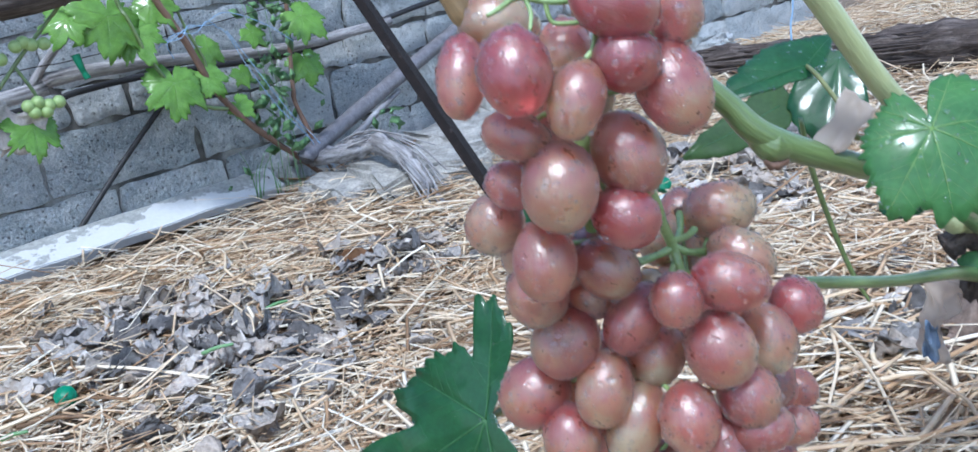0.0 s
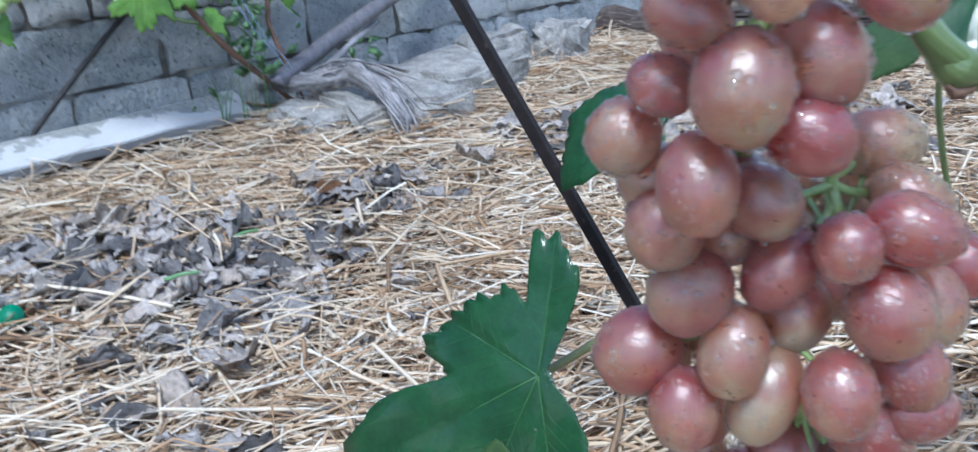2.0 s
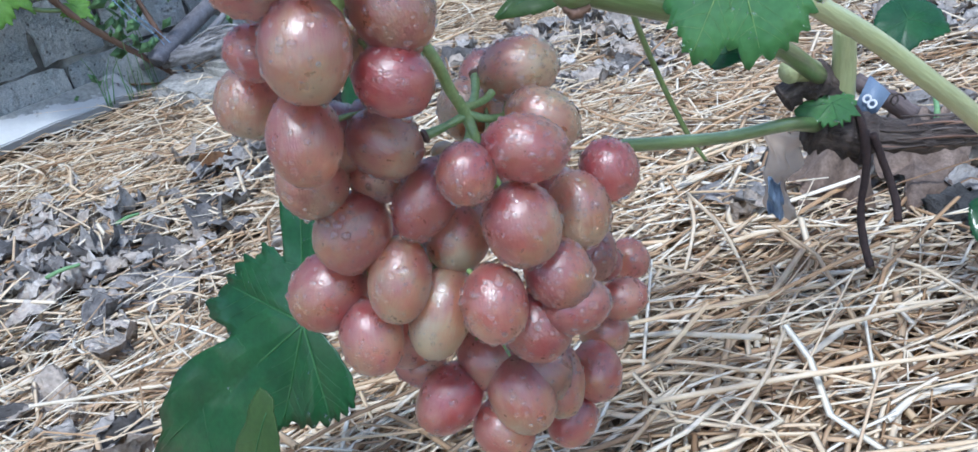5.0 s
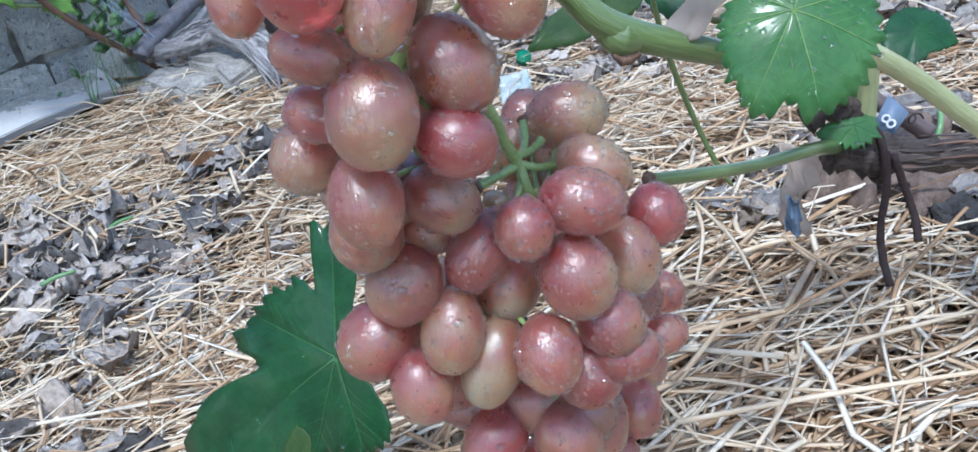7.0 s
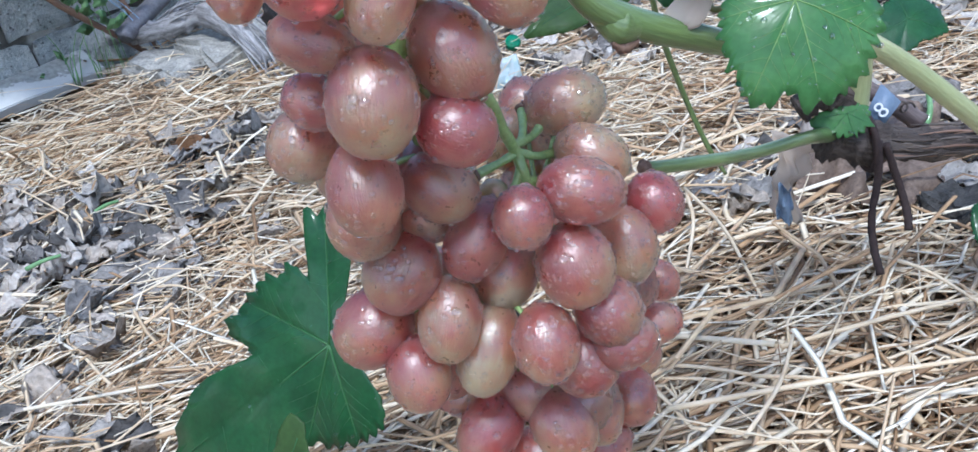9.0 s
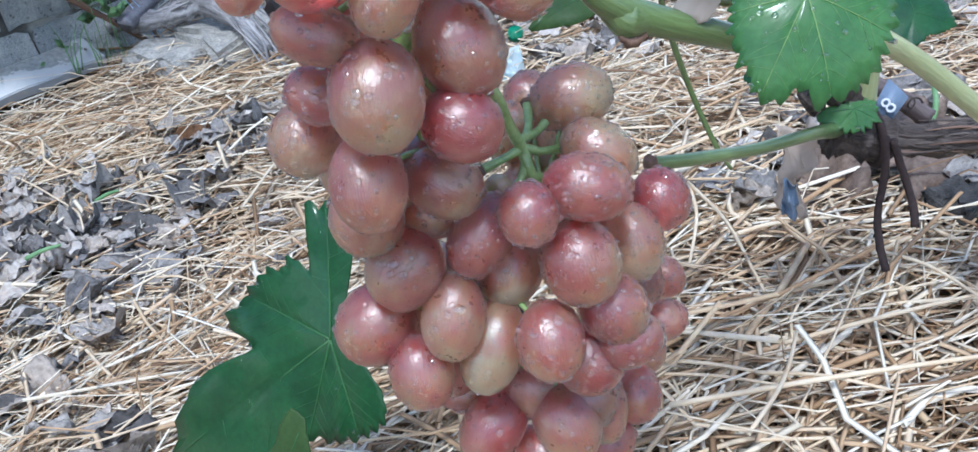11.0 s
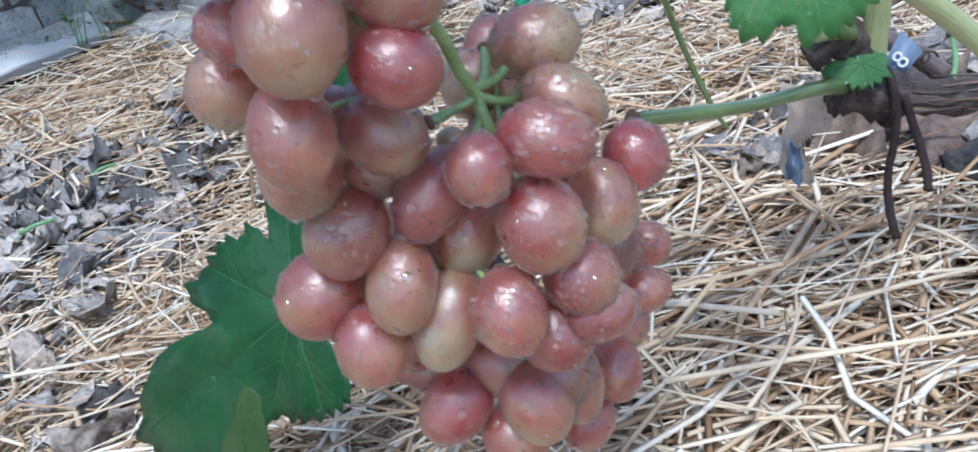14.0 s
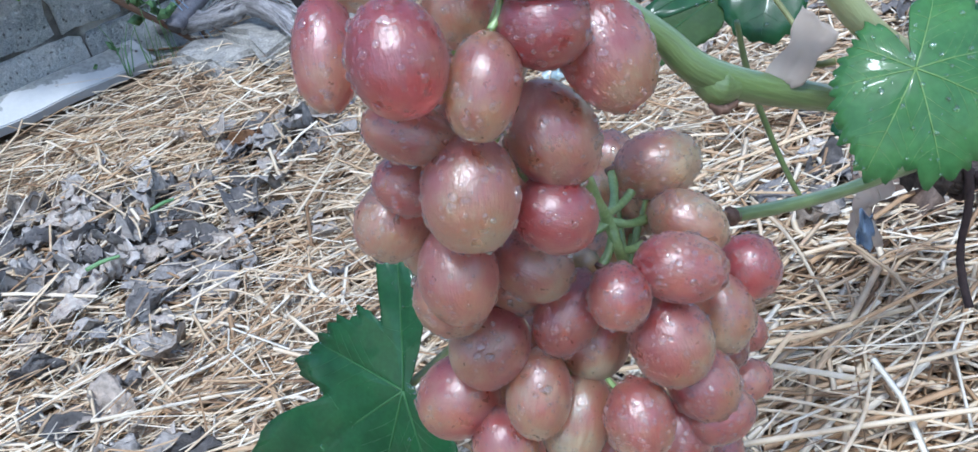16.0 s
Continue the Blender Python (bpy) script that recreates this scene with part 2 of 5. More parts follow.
GREY_WOOD = simple("weathered_wood", [(0.28, (0.09, 0.082, 0.084)), (0.5, (0.29, 0.28, 0.285)), (0.75, (0.54, 0.53, 0.535))], 110.0, 0.85, stretch=(1.0, 1.0, 0.10), strength=0.8, distance=0.004, grain=0.5, space="grain")
OCHRE = simple("ochre_cane", [(0.3, (0.16, 0.10, 0.045)), (0.7, (0.34, 0.23, 0.11))], 90.0, 0.5, grain=0.3, stretch=(1, 1, 0.12), space="grain")
CLOD = simple("dark_clod", [(0.3, (0.025, 0.024, 0.024)), (0.7, (0.11, 0.105, 0.10))], 90.0, 0.95, strength=1.0, distance=0.006, grain=0.5)
SOIL = simple("soil", [(0.3, (0.095, 0.066, 0.043)), (0.7, (0.26, 0.185, 0.12))], 28.0, 0.95, strength=0.8, distance=0.01, grain=0.5)
STRAW = straw_material()
LITTER = litter_material()
BOARD = board_material()
STONE = stone_material()
MORTAR = simple("mortar", [(0.3, (0.03, 0.028, 0.027)), (0.5, (0.12, 0.117, 0.11)), (0.62, (0.36, 0.36, 0.345))], 9.0, 0.95, strength=0.9, distance=0.006, grain=0.5)
PALE_STONE = simple("pale_rubble", [(0.3, (0.22, 0.215, 0.20)), (0.5, (0.36, 0.35, 0.325)), (0.7, (0.52, 0.50, 0.46))], 34.0, 0.9, detail=8.0, strength=1.0, distance=0.008, grain=0.6)
IRON = simple("rusty_dark_iron", [(0.3, (0.006, 0.004, 0.004)), (0.62, (0.013, 0.008, 0.007)), (0.80, (0.10, 0.085, 0.08))], 160.0, 0.95, grain=0.4)
PIPE = simple("dull_grey_pipe", [(0.3, (0.13, 0.125, 0.135)), (0.7, (0.24, 0.23, 0.25))], 60.0, 0.5, metal=0.2, grain=0.4)
RUBBER = simple("black_hose", [(0.3, (0.012, 0.012, 0.014)), (0.7, (0.03, 0.03, 0.034))], 60.0, 0.5)
TIE = simple("dark_tie", [(0.3, (0.018, 0.010, 0.010)), (0.7, (0.045, 0.026, 0.024))], 300.0, 0.85, grain=0.4)
TWINE = simple("blue_twine", [(0.3, (0.22, 0.40, 0.62)), (0.7, (0.42, 0.60, 0.80))], 200.0, 0.6)
GREEN_PLASTIC = simple("green_plastic", [(0.3, (0.0, 0.16, 0.075)), (0.7, (0.0, 0.25, 0.13))], 90.0, 0.35)
TAG = simple("grey_blue_tag", [(0.3, (0.13, 0.19, 0.28)), (0.7, (0.20, 0.27, 0.37))], 70.0, 0.45)
CHALK = simple("white_marking", [(0.3, (0.62, 0.66, 0.70)), (0.7, (0.8, 0.82, 0.85))], 200.0, 0.7)
PAPERY = simple("papery_dry_leaf", [(0.3, (0.36, 0.32, 0.29)), (0.7, (0.58, 0.54, 0.51))], 70.0, 0.7, grain=0.4)
BROWN_GREY = simple("pinkish_dry_leaf", [(0.3, (0.09, 0.06, 0.045)), (0.7, (0.26, 0.19, 0.15))], 70.0, 0.75, grain=0.5)
TISSUE, tissue_nt, tissue_p = material("thin_dry_skin", 0.6)
tissue_p.inputs["Alpha"].default_value = 0.8
tissue_nt.links.new(ramp(tissue_nt, noise_tex(tissue_nt, 120.0, 4.0), [(0.3, (0.66, 0.57, 0.50)), (0.7, (0.82, 0.74, 0.67))]), tissue_p.inputs["Base Color"])
tissue_glow = tissue_nt.nodes.new("ShaderNodeBsdfTranslucent")
tissue_glow.inputs[0].default_value = (0.82, 0.72, 0.64, 1.0)
tissue_mix = tissue_nt.nodes.new("ShaderNodeMixShader")
tissue_mix.inputs[0].default_value = 0.5
tissue_nt.links.new(tissue_p.outputs[0], tissue_mix.inputs[1])
tissue_nt.links.new(tissue_glow.outputs[0], tissue_mix.inputs[2])
tissue_nt.links.new(tissue_mix.outputs[0], tissue_nt.nodes["Material Output"].inputs[0])
BROWN_LEAF = simple("brown_dry_leaf", [(0.3, (0.10, 0.045, 0.018)), (0.7, (0.22, 0.11, 0.05))], 60.0, 0.7, grain=0.4)
for wet_stem in (STEM, RACHIS, STEM_PALE):
    wet_p = wet_stem.node_tree.nodes["Principled BSDF"]
    wet_p.inputs["Coat Weight"].default_value, wet_p.inputs["Coat Roughness"].default_value = 0.7, 0.16
UNRIPE = simple("unripe_grape", [(0.3, (0.26, 0.40, 0.13)), (0.7, (0.40, 0.54, 0.22))], 70.0, 0.4)

# ---- mesh helpers ----


def mesh_object(name, verts, faces, mat, parent=None, smooth=True, label="", kind=""):
    me = bpy.data.meshes.new(name)
    me.from_pydata([tuple(v) for v in verts], [], [tuple(f) for f in faces])
    me.materials.append(mat)
    if smooth:
        me.shade_smooth()
    ob = new(name, me)
    if parent is not None:
        ob.parent = parent
    return tagged(ob, label=label, kind=kind)


def part(name, bm, mat, parent, label="", smooth=True):
    me = bpy.data.meshes.new(name)
    bm.to_mesh(me)
    bm.free()
    me.materials.append(mat)
    if smooth:
        me.shade_smooth()
    ob = new(name, me)
    ob.parent = parent
    return tagged(ob, label=label)


def thing(name, place, label, category, group="", kind=""):
    ob = new(name)
    ob.empty_display_size = 0.02
    ob.location = place
    return tagged(ob, label, category, group, kind)


def smooth_path(points, steps=6):
    """A Catmull-Rom line through the points."""
    p = [Vector(q) for q in points]
    if len(p) < 3:
        return [p[0].lerp(p[-1], i / steps) for i in range(steps + 1)]
    p = [p[0] * 2 - p[1]] + p + [p[-1] * 2 - p[-2]]
    out = []
    for i in range(1, len(p) - 2):
        a, b, c, d = p[i - 1], p[i], p[i + 1], p[i + 2]
        for k in range(steps):
            t = k / steps
            out.append(0.5 * (2 * b + (c - a) * t + (2 * a - 5 * b + 4 * c - d) * t * t + (3 * b - a - 3 * c + d) * t ** 3))
    out.append(p[-2])
    return out


def tube_data(points, radii, sides=10, rough=0.0, steps=6, ridges=0, base=0, twist=0.0):
    """Vertices and faces of a closed tube along a smooth line; rough adds lumps, ridges adds bark furrows."""
    line = smooth_path(points, steps)
    n = len(line)
    verts, faces = [], []
    up = Vector((0.31, 0.17, 0.94))
    for i, c in enumerate(line):
        d = (line[min(i + 1, n - 1)] - line[max(i - 1, 0)]).normalized()
        a = d.cross(up)
        a = a.normalized() if a.length > 1e-4 else Vector((1, 0, 0))
        b = d.cross(a)
        f = i / (n - 1) * (len(radii) - 1)
        k = min(int(f), len(radii) - 2)
        r = radii[k] * (1 - f + k) + radii[k + 1] * (f - k)
        for j in range(sides):
            t = 2 * math.pi * j / sides + twist * i
            q = a * math.cos(t) + b * math.sin(t)
            rr = r
            if rough:
                rr *= 1 + rough * noise.noise((c + q * r) * (0.55 / max(r, 1e-4)))
            if ridges:
                rr *= 1 + 0.16 * math.sin(ridges * t + 3 * noise.noise(c * 20)) * (0.5 + abs(noise.noise(c * 60 + q)))
            verts.append(c + q * rr)
        if i:
            o = base + (i - 1) * sides
            for j in range(sides):
                k2 = (j + 1) % sides
                faces.append((o + j, o + k2, o + sides + k2, o + sides + j))
    o = base + (n - 1) * sides
    faces.append(tuple(base + j for j in reversed(range(sides))))
    faces.append(tuple(o + j for j in range(sides)))
    return verts, faces


def tube(name, points, radii, mat, parent=None, sides=10, rough=0.0, steps=6, ridges=0, label="", twist=0.0):
    v, f = tube_data(points, radii, sides, rough, steps, ridges, 0, twist)
    ob = mesh_object(name, v, f, mat, parent, True, label)
    at = ob.data.attributes.new("grain", "FLOAT_VECTOR", "POINT")
    line = smooth_path(points, steps)
    run, off = 0.0, 3.0 * (v[0].x + v[0].z)
    for i, c in enumerate(line):
        run += (c - line[i - 1]).length if i else 0.0
        for j in range(sides):
            t, r = 2 * math.pi * j / sides, (v[i * sides + j] - c).length
            at.data[i * sides + j].vector = (math.cos(t) * r + off, math.sin(t) * r, run)
    return ob


def ground_z(x, y):
    """Height of the mulched soil: a low heap at the vine, a dip before the wall."""
    z = 0.012
    z += 0.035 * math.exp(-((x - 0.24) ** 2 + (y - 0.36) ** 2) / 0.09)
    z -= 0.035 * math.exp(-((x + 0.15) ** 2 + (y - 0.80) ** 2) / 0.05)
    wall = (x + 0.787) * -0.694 + (y - 1.256) * 0.720
    z += 0.018 * math.exp(-(wall / 0.28) ** 2)
    if x < -0.36:
        z -= 0.024 * math.exp(-((wall + 0.002) / 0.032) ** 2) * min(1.0, (-0.36 - x) / 0.06)
    z += 0.010 * noise.noise(Vector((x * 4.0, y * 4.0, 0.3))) + 0.006 * noise.noise(Vector((x * 13.0, y * 13.0, 4.0)))
    return z


# ---- ground ----


def axis(lo, hi, step, far):
    fine = list(np.arange(lo, hi + step / 2, step))
    out = [step]
    while sum(out) < far:
        out.append(out[-1] * 1.7)
    cum = np.cumsum(out)
    return [lo - c for c in cum[::-1]] + fine + [hi + c for c in cum]


def build_ground():
    xs, ys = axis(-1.6, 2.2, 0.035, 300.0), axis(-0.6, 3.4, 0.035, 300.0)
    verts = [(x, y, ground_z(x, y)) for y in ys for x in xs]
    w = len(xs)
    faces = [(j * w + i, j * w + i + 1, (j + 1) * w + i + 1, (j + 1) * w + i) for j in range(len(ys) - 1) for i in range(w - 1)]
    g = mesh_object("ground", verts, faces, SOIL)
    tagged(g, "bare brown garden soil under straw mulch", "ground", kind="structure")


build_ground()


def litter_patch(x, y):
    """How much the withered grey leaves cover the straw at a place, 0 to 1."""
    f = 1.1 * math.exp(-(((x + 0.31) / 0.16) ** 2 + ((y - 0.90) / 0.11) ** 2))
    f += 0.5 * math.exp(-(((x + 0.43) / 0.10) ** 2 + ((y - 1.02) / 0.06) ** 2))
    f += math.exp(-(((x + 0.12) / 0.10) ** 2 + ((y - 1.12) / 0.075) ** 2))
    f += 0.55 * math.exp(-(((x + 0.195) / 0.08) ** 2 + ((y - 0.68) / 0.05) ** 2))
    f += 0.4 * math.exp(-(((x + 0.25) / 0.05) ** 2 + ((y - 0.575) / 0.04) ** 2))
    f += 0.7 * math.exp(-(((x - 0.38) / 0.25) ** 2 + ((y - 1.35) / 0.12) ** 2))
    f += 0.55 * math.exp(-(((x - 0.36) / 0.14) ** 2 + ((y - 1.10) / 0.06) ** 2))
    f += 0.55 * math.exp(-(((x + 0.142) / 0.05) ** 2 + ((y - 0.49) / 0.04) ** 2))
    # leaves behind the tie cord, laid thicker to darken ground that lies in shade
    f += 0.75 * math.exp(-(((x - 0.50) / 0.12) ** 2 + ((y - 0.58) / 0.11) ** 2))
    f += 0.6 * math.exp(-(((x - 0.78) / 0.16) ** 2 + ((y - 0.95) / 0.12) ** 2))
    return min(1.0, f)


def straw_mulch(count, zone, name):
    """Loose stalks, each a bent rounded prism, thrown over the soil of a zone x0, x1, y0, y1 that thins out at its rim."""
    rnd = random.Random(5 + count)
    verts, faces = [], []
    made = 0
    near = name == "straw_mulch"
    x0, x1, y0, y1 = zone
    while made < count:
        x, y = rnd.uniform(x0, x1), rnd.uniform(y0, y1)
        rim = min(x - x0, x1 - x, y - y0, y1 - y)
        if rnd.random() > rim / 0.35 + 0.5 * noise.noise(Vector((x * 3, y * 3, 2))):
            continue
        wall = (x + 0.787) * -0.694 + (y - 1.256) * 0.720
        if wall > (-0.028 if x < -0.42 else 0.08):
            continue
        if (x + 0.425) ** 2 + (y - 0.755) ** 2 < 0.0007 or (0.68 < y < 0.755 and abs((x + 0.425) - (y - 0.755) * -0.56) < 0.016):
            continue
        if rnd.random() < 0.80 * litter_patch(x, y) ** 0.7 or (x - 0.274) ** 2 + (y - 1.21) ** 2 < 0.0008:
            continue
        # decayed patch behind the tie cord; the bared dark soil also stands for shade
        if near and rnd.random() < 0.75 * math.exp(-(((x - 0.42) / 0.13) ** 2 + ((y - 0.60) / 0.09) ** 2)):
            continue
        heap = 0.5 + 0.5 * noise.noise(Vector((x * 5, y * 5, 7.7)))
        length = rnd.choice((0.02, 0.03, 0.04, 0.05, 0.07, 0.09, 0.13, 0.18)) * rnd.uniform(0.7, 1.25)
        wide = rnd.choice((0.0003, 0.0005, 0.0006, 0.0008, 0.0010, 0.0013, 0.0018)) * rnd.uniform(0.8, 1.2)
        if near and y < 0.62:
            wide, length = wide * 1.2, length * 1.0
        else:
            wide, length = wide * 1.35, length * 0.85
        thick = wide * rnd.uniform(0.3, 0.8)
        if rnd.random() < (0.13 if y < 0.62 else 0.06):
            wide, length = rnd.uniform(0.0013, 0.0022), rnd.uniform(0.05, 0.13)
            thick = wide * 0.2
        ang = rnd.gauss(0.25, 0.8) if rnd.random() < 0.45 else rnd.uniform(0, math.pi)
        if y < 0.62 and rnd.random() < 0.4:
            ang = rnd.gauss(0.3, 0.4)
        rise = max(-0.3, min(0.3, rnd.gauss(0, 0.10 if y < 0.7 else 0.15)))
        z = ground_z(x, y) + rnd.uniform(0.000, 0.022) * (0.4 + heap) + abs(rise) * length * 0.45
        d = Vector((math.cos(ang) * math.cos(rise), math.sin(ang) * math.cos(rise), math.sin(rise)))
        s = Vector((-math.sin(ang), math.cos(ang), 0))
        u = d.cross(s)
        bend = s * rnd.gauss(0, 0.19) * length + u * rnd.gauss(0, 0.04) * length
        c = Vector((x, y, z))
        o = len(verts)
        for t, b in ((-0.5, 0.0), (rnd.uniform(-0.3, -0.05), 0.8), (rnd.uniform(0.05, 0.3), 0.8 + rnd.gauss(0, 0.4)), (0.5, 0.0)):
            q = c + d * (t * length) + bend * b
            verts += [q + s * wide, q + u * thick, q - s * wide, q - u * thick]
        for k in (0, 4, 8):
            for j in range(4):
                j2 = (j + 1) % 4
                faces.append((o + k + j, o + k + j2, o + k + 4 + j2, o + k + 4 + j))
        made += 1
    ob = mesh_object(name, verts, faces, STRAW)
    tagged(ob, "loose dry golden straw spread over the soil", "straw", kind="stuff")


straw_mulch(40000, (-1.0, 1.15, -0.25, 1.35), "straw_mulch")
straw_mulch(27000, (-1.2, 2.5, 0.9, 3.9), "straw_mulch_far")
straw_mulch(9000, (-2.2, 3.2, -1.8, 4.4), "straw_scatter")


def crumpled(rnd, c, size, curl, verts, faces):
    """One dry leaf: a ragged lobed sheet, creased along folds and rolled at the rim, with thickness."""
    o = len(verts)
    ang, seed = rnd.uniform(0, 6.28), rnd.uniform(0, 50)
    tilt = Euler((rnd.gauss(0, 0.30), rnd.gauss(0, 0.30), ang)).to_matrix()
    roll, rings, around = rnd.uniform(0.2, 1.7), 7, 22
    lobes, long = rnd.choice((3, 5, 5)), rnd.uniform(0.55, 0.95)
    for side in (0, 1):
        for i in range(rings + 1):
            for j in range(around if i else 1):
                t = 2 * math.pi * j / around
                rim = 0.84 + 0.10 * math.cos(lobes * t + seed) + 0.26 * noise.noise(Vector((1.6 * math.cos(t), 1.6 * math.sin(t), seed))) + 0.10 * noise.noise(Vector((5 * math.cos(t), 5 * math.sin(t), seed)))
                r = i / rings * rim
                x, y = math.cos(t) * r, math.sin(t) * r * long
                fold = 1 - 2.2 * abs(noise.noise(Vector((x * 1.5 + seed, y * 2.6, 5))))
                crease = 1 - 2.2 * abs(noise.noise(Vector((x * 3.6 + seed, y * 3.6, 9))))
                z = 0.20 * noise.noise(Vector((x * 1.1 + seed, y * 1.1, 0))) + 0.25 * fold + 0.11 * crease + 0.03 * noise.noise(Vector((x * 9 + seed, y * 9, 3)))
                z = curl * (z + roll * 0.55 * max(0.0, abs(y) / long - 0.30) ** 1.3)
                y *= 1 - 0.34 * roll * abs(y)
                verts.append(c + tilt @ (Vector((x, y, z)) * size) - Vector((0, 0, 0.0005 * side)))
    m = 1 + rings * around
    for side in (0, 1):
        s = o + side * m
        for j in range(around):
            j2 = (j + 1) % around
            f = [(s, s + 1 + j, s + 1 + j2)]
            for i in range(rings - 1):
                a = s + 1 + i * around
                f.append((a + j, a + around + j, a + around + j2, a + j2))
            faces += f if side == 0 else [tuple(reversed(q)) for q in f]
    a, b = o + 1 + (rings - 1) * around, o + m + 1 + (rings - 1) * around
    for j in range(around):
        j2 = (j + 1) % around
        faces.append((a + j, b + j, b + j2, a + j2))


def leaf_litter():
    rnd = random.Random(11)
    verts, faces, made = [], [], 0
    while made < 900:
        x, y = rnd.uniform(-0.8, 1.1), rnd.uniform(0.40, 1.7)
        if rnd.random() > litter_patch(x, y) ** 1.3 or (x + 0.415) ** 2 + (y - 0.74) ** 2 < 0.003:
            continue
        if (x - 0.27) ** 2 + (y - 1.195) ** 2 < 0.0014:
            continue
        size = rnd.choice((0.010, 0.014, 0.019, 0.026, 0.034)) * rnd.uniform(0.8, 1.2)
        crumpled(rnd, Vector((x, y, ground_z(x, y) + rnd.uniform(0.004, 0.024))), size, rnd.uniform(0.9, 1.5), verts, faces)
        made += 1
    ob = mesh_object("leaf_litter", verts, faces, LITTER)
    tagged(ob, "crumpled grey withered vine leaves lying on straw", "dry leaves", kind="stuff")


leaf_litter()

# ---- wall along the bed ----
WALL_A, WALL_D, WALL_N = Vector((-0.787, 1.256, 0.0)), Vector((0.7201, 0.6939, 0.0)), Vector((-0.6939, 0.7201, 0.0))


def on_wall(s, z, out=0.0):
    """A point s metres along the wall, z up, out metres in front of its face."""
    return WALL_A + WALL_D * s + WALL_N * (0.10 - out) + Vector((0, 0, z))


WALL_TURN = Matrix((WALL_D, WALL_N, Vector((0, 0, 1)))).transposed()


def block_mesh(seed, w, h, d):
    """A rough hewn block: an uneven front grid with slightly worn corners, and four flat sides."""
    nx, nz = 10, 6
    verts, faces = [], []
    for j in range(nz + 1):
        for i in range(nx + 1):
            fx, fz = i / nx * 2 - 1, j / nz * 2 - 1
            v = Vector((fx * w / 2, 0, fz * h / 2))
            q = v * 16 + Vector((seed * 7.1, 0, 0))
            v.y = 0.007 * noise.noise(q) + 0.004 * noise.noise(q * 3.5) + (0.005 if max(abs(fx), abs(fz)) > 0.99 else 0.0)
            v.x += 0.011 * noise.noise(q + Vector((0, 5, 0))) + 0.005 * noise.noise(q * 3.0 + Vector((0, 5, 0)))
            v.z += 0.009 * noise.noise(q + Vector((0, 9, 0))) + 0.004 * noise.noise(q * 3.0 + Vector((0, 9, 0)))
            if abs(fx) > 0.99 and abs(fz) > 0.99:
                v.x *= 0.975
                v.z *= 0.95
            verts.append(v)
    for j in range(nz):
        for i in range(nx):
            a = j * (nx + 1) + i
            faces.append((a, a + 1, a + nx + 2, a + nx + 1))
    rim = list(range(nx + 1)) + [(nx + 1) * (j + 1) - 1 for j in range(1, nz + 1)] + [nz * (nx + 1) + i for i in range(nx - 1, -1, -1)] + [j * (nx + 1) for j in range(nz - 1, 0, -1)]
    o, n = len(verts), len(rim)
    for back in (0.0, d):
        for r in rim:
            verts.append(Vector((verts[r].x, verts[r].y if not back else d, verts[r].z)))
    for k in range(n):
        k2 = (k + 1) % n
        faces.append((o + k2, o + k, o + n + k, o + n + k2))
    me = bpy.data.meshes.new("stone_block")
    me.from_pydata([tuple(v) for v in verts], [], faces)
    me.materials.append(STONE)
    me.shade_smooth()
    return me


def build_wall():
    v, f = [], []
    s0, s1, top = -1.6, 3.05, 0.95
    corners = [(s0, 0.010), (s1, 0.010), (s1, 0.25), (s0, 0.25)]
    for z in (-0.05, top):
        for s, back in corners:
            v.append(on_wall(s, z, -back))
    f = [(0, 3, 2, 1), (4, 5, 6, 7), (0, 1, 5, 4), (1, 2, 6, 5), (2, 3, 7, 6), (3, 0, 4, 7)]
    wall = mesh_object("wall_garden", v, f, MORTAR, smooth=False)
    tagged(wall, "old grey rough stone block garden wall with dark joints", "wall", kind="structure")
    rnd = random.Random(3)
    courses = [0.0, 0.135, 0.252, 0.322, 0.42, 0.52, 0.63, 0.74, 0.85, 0.945]
    fixed = {0: [0.02, 0.25, 0.47, 0.70, 0.95, 1.2], 1: [-0.02, 0.14, 0.43, 0.56, 0.745, 0.98, 1.2], 2: [0.06, 0.211, 0.32, 0.46, 0.63, 0.803, 1.04, 1.25], 3: [0.0, 0.19, 0.42, 0.60, 0.82, 1.05, 1.25]}
    for c in range(len(courses) - 1):
        joints = list(fixed.get(c, [0.0 + 0.07 * (c % 2)]))
        while joints[0] > s0 + 0.2:
            joints.insert(0, joints[0] - rnd.uniform(0.13, 0.28))
        while joints[-1] < s1 - 0.25:
            joints.append(joints[-1] + rnd.uniform(0.13, 0.28))
        for a, b in zip(joints, joints[1:]):
            me = block_mesh(rnd.uniform(0, 99), b - a - 0.008, courses[c + 1] - courses[c] - 0.007, 0.08)
            ob = new("stone_block", me)
            ob.parent = wall
            m = WALL_TURN.to_4x4()
            m.translation = on_wall((a + b) / 2, (courses[c] + courses[c + 1]) / 2, rnd.uniform(-0.004, 0.004))
            ob.matrix_basis = m


build_wall()

# ---- kerb board, bars and pipes ----


def box_bm(size, bevel=0.0, seg=2):
    bm = bmesh.new()
    bmesh.ops.create_cube(bm, size=1.0)
    bmesh.ops.scale(bm, vec=size, verts=bm.verts)
    if bevel:
        bmesh.ops.bevel(bm, geom=bm.edges[:], offset=bevel, segments=seg, affect="EDGES")
    return bm


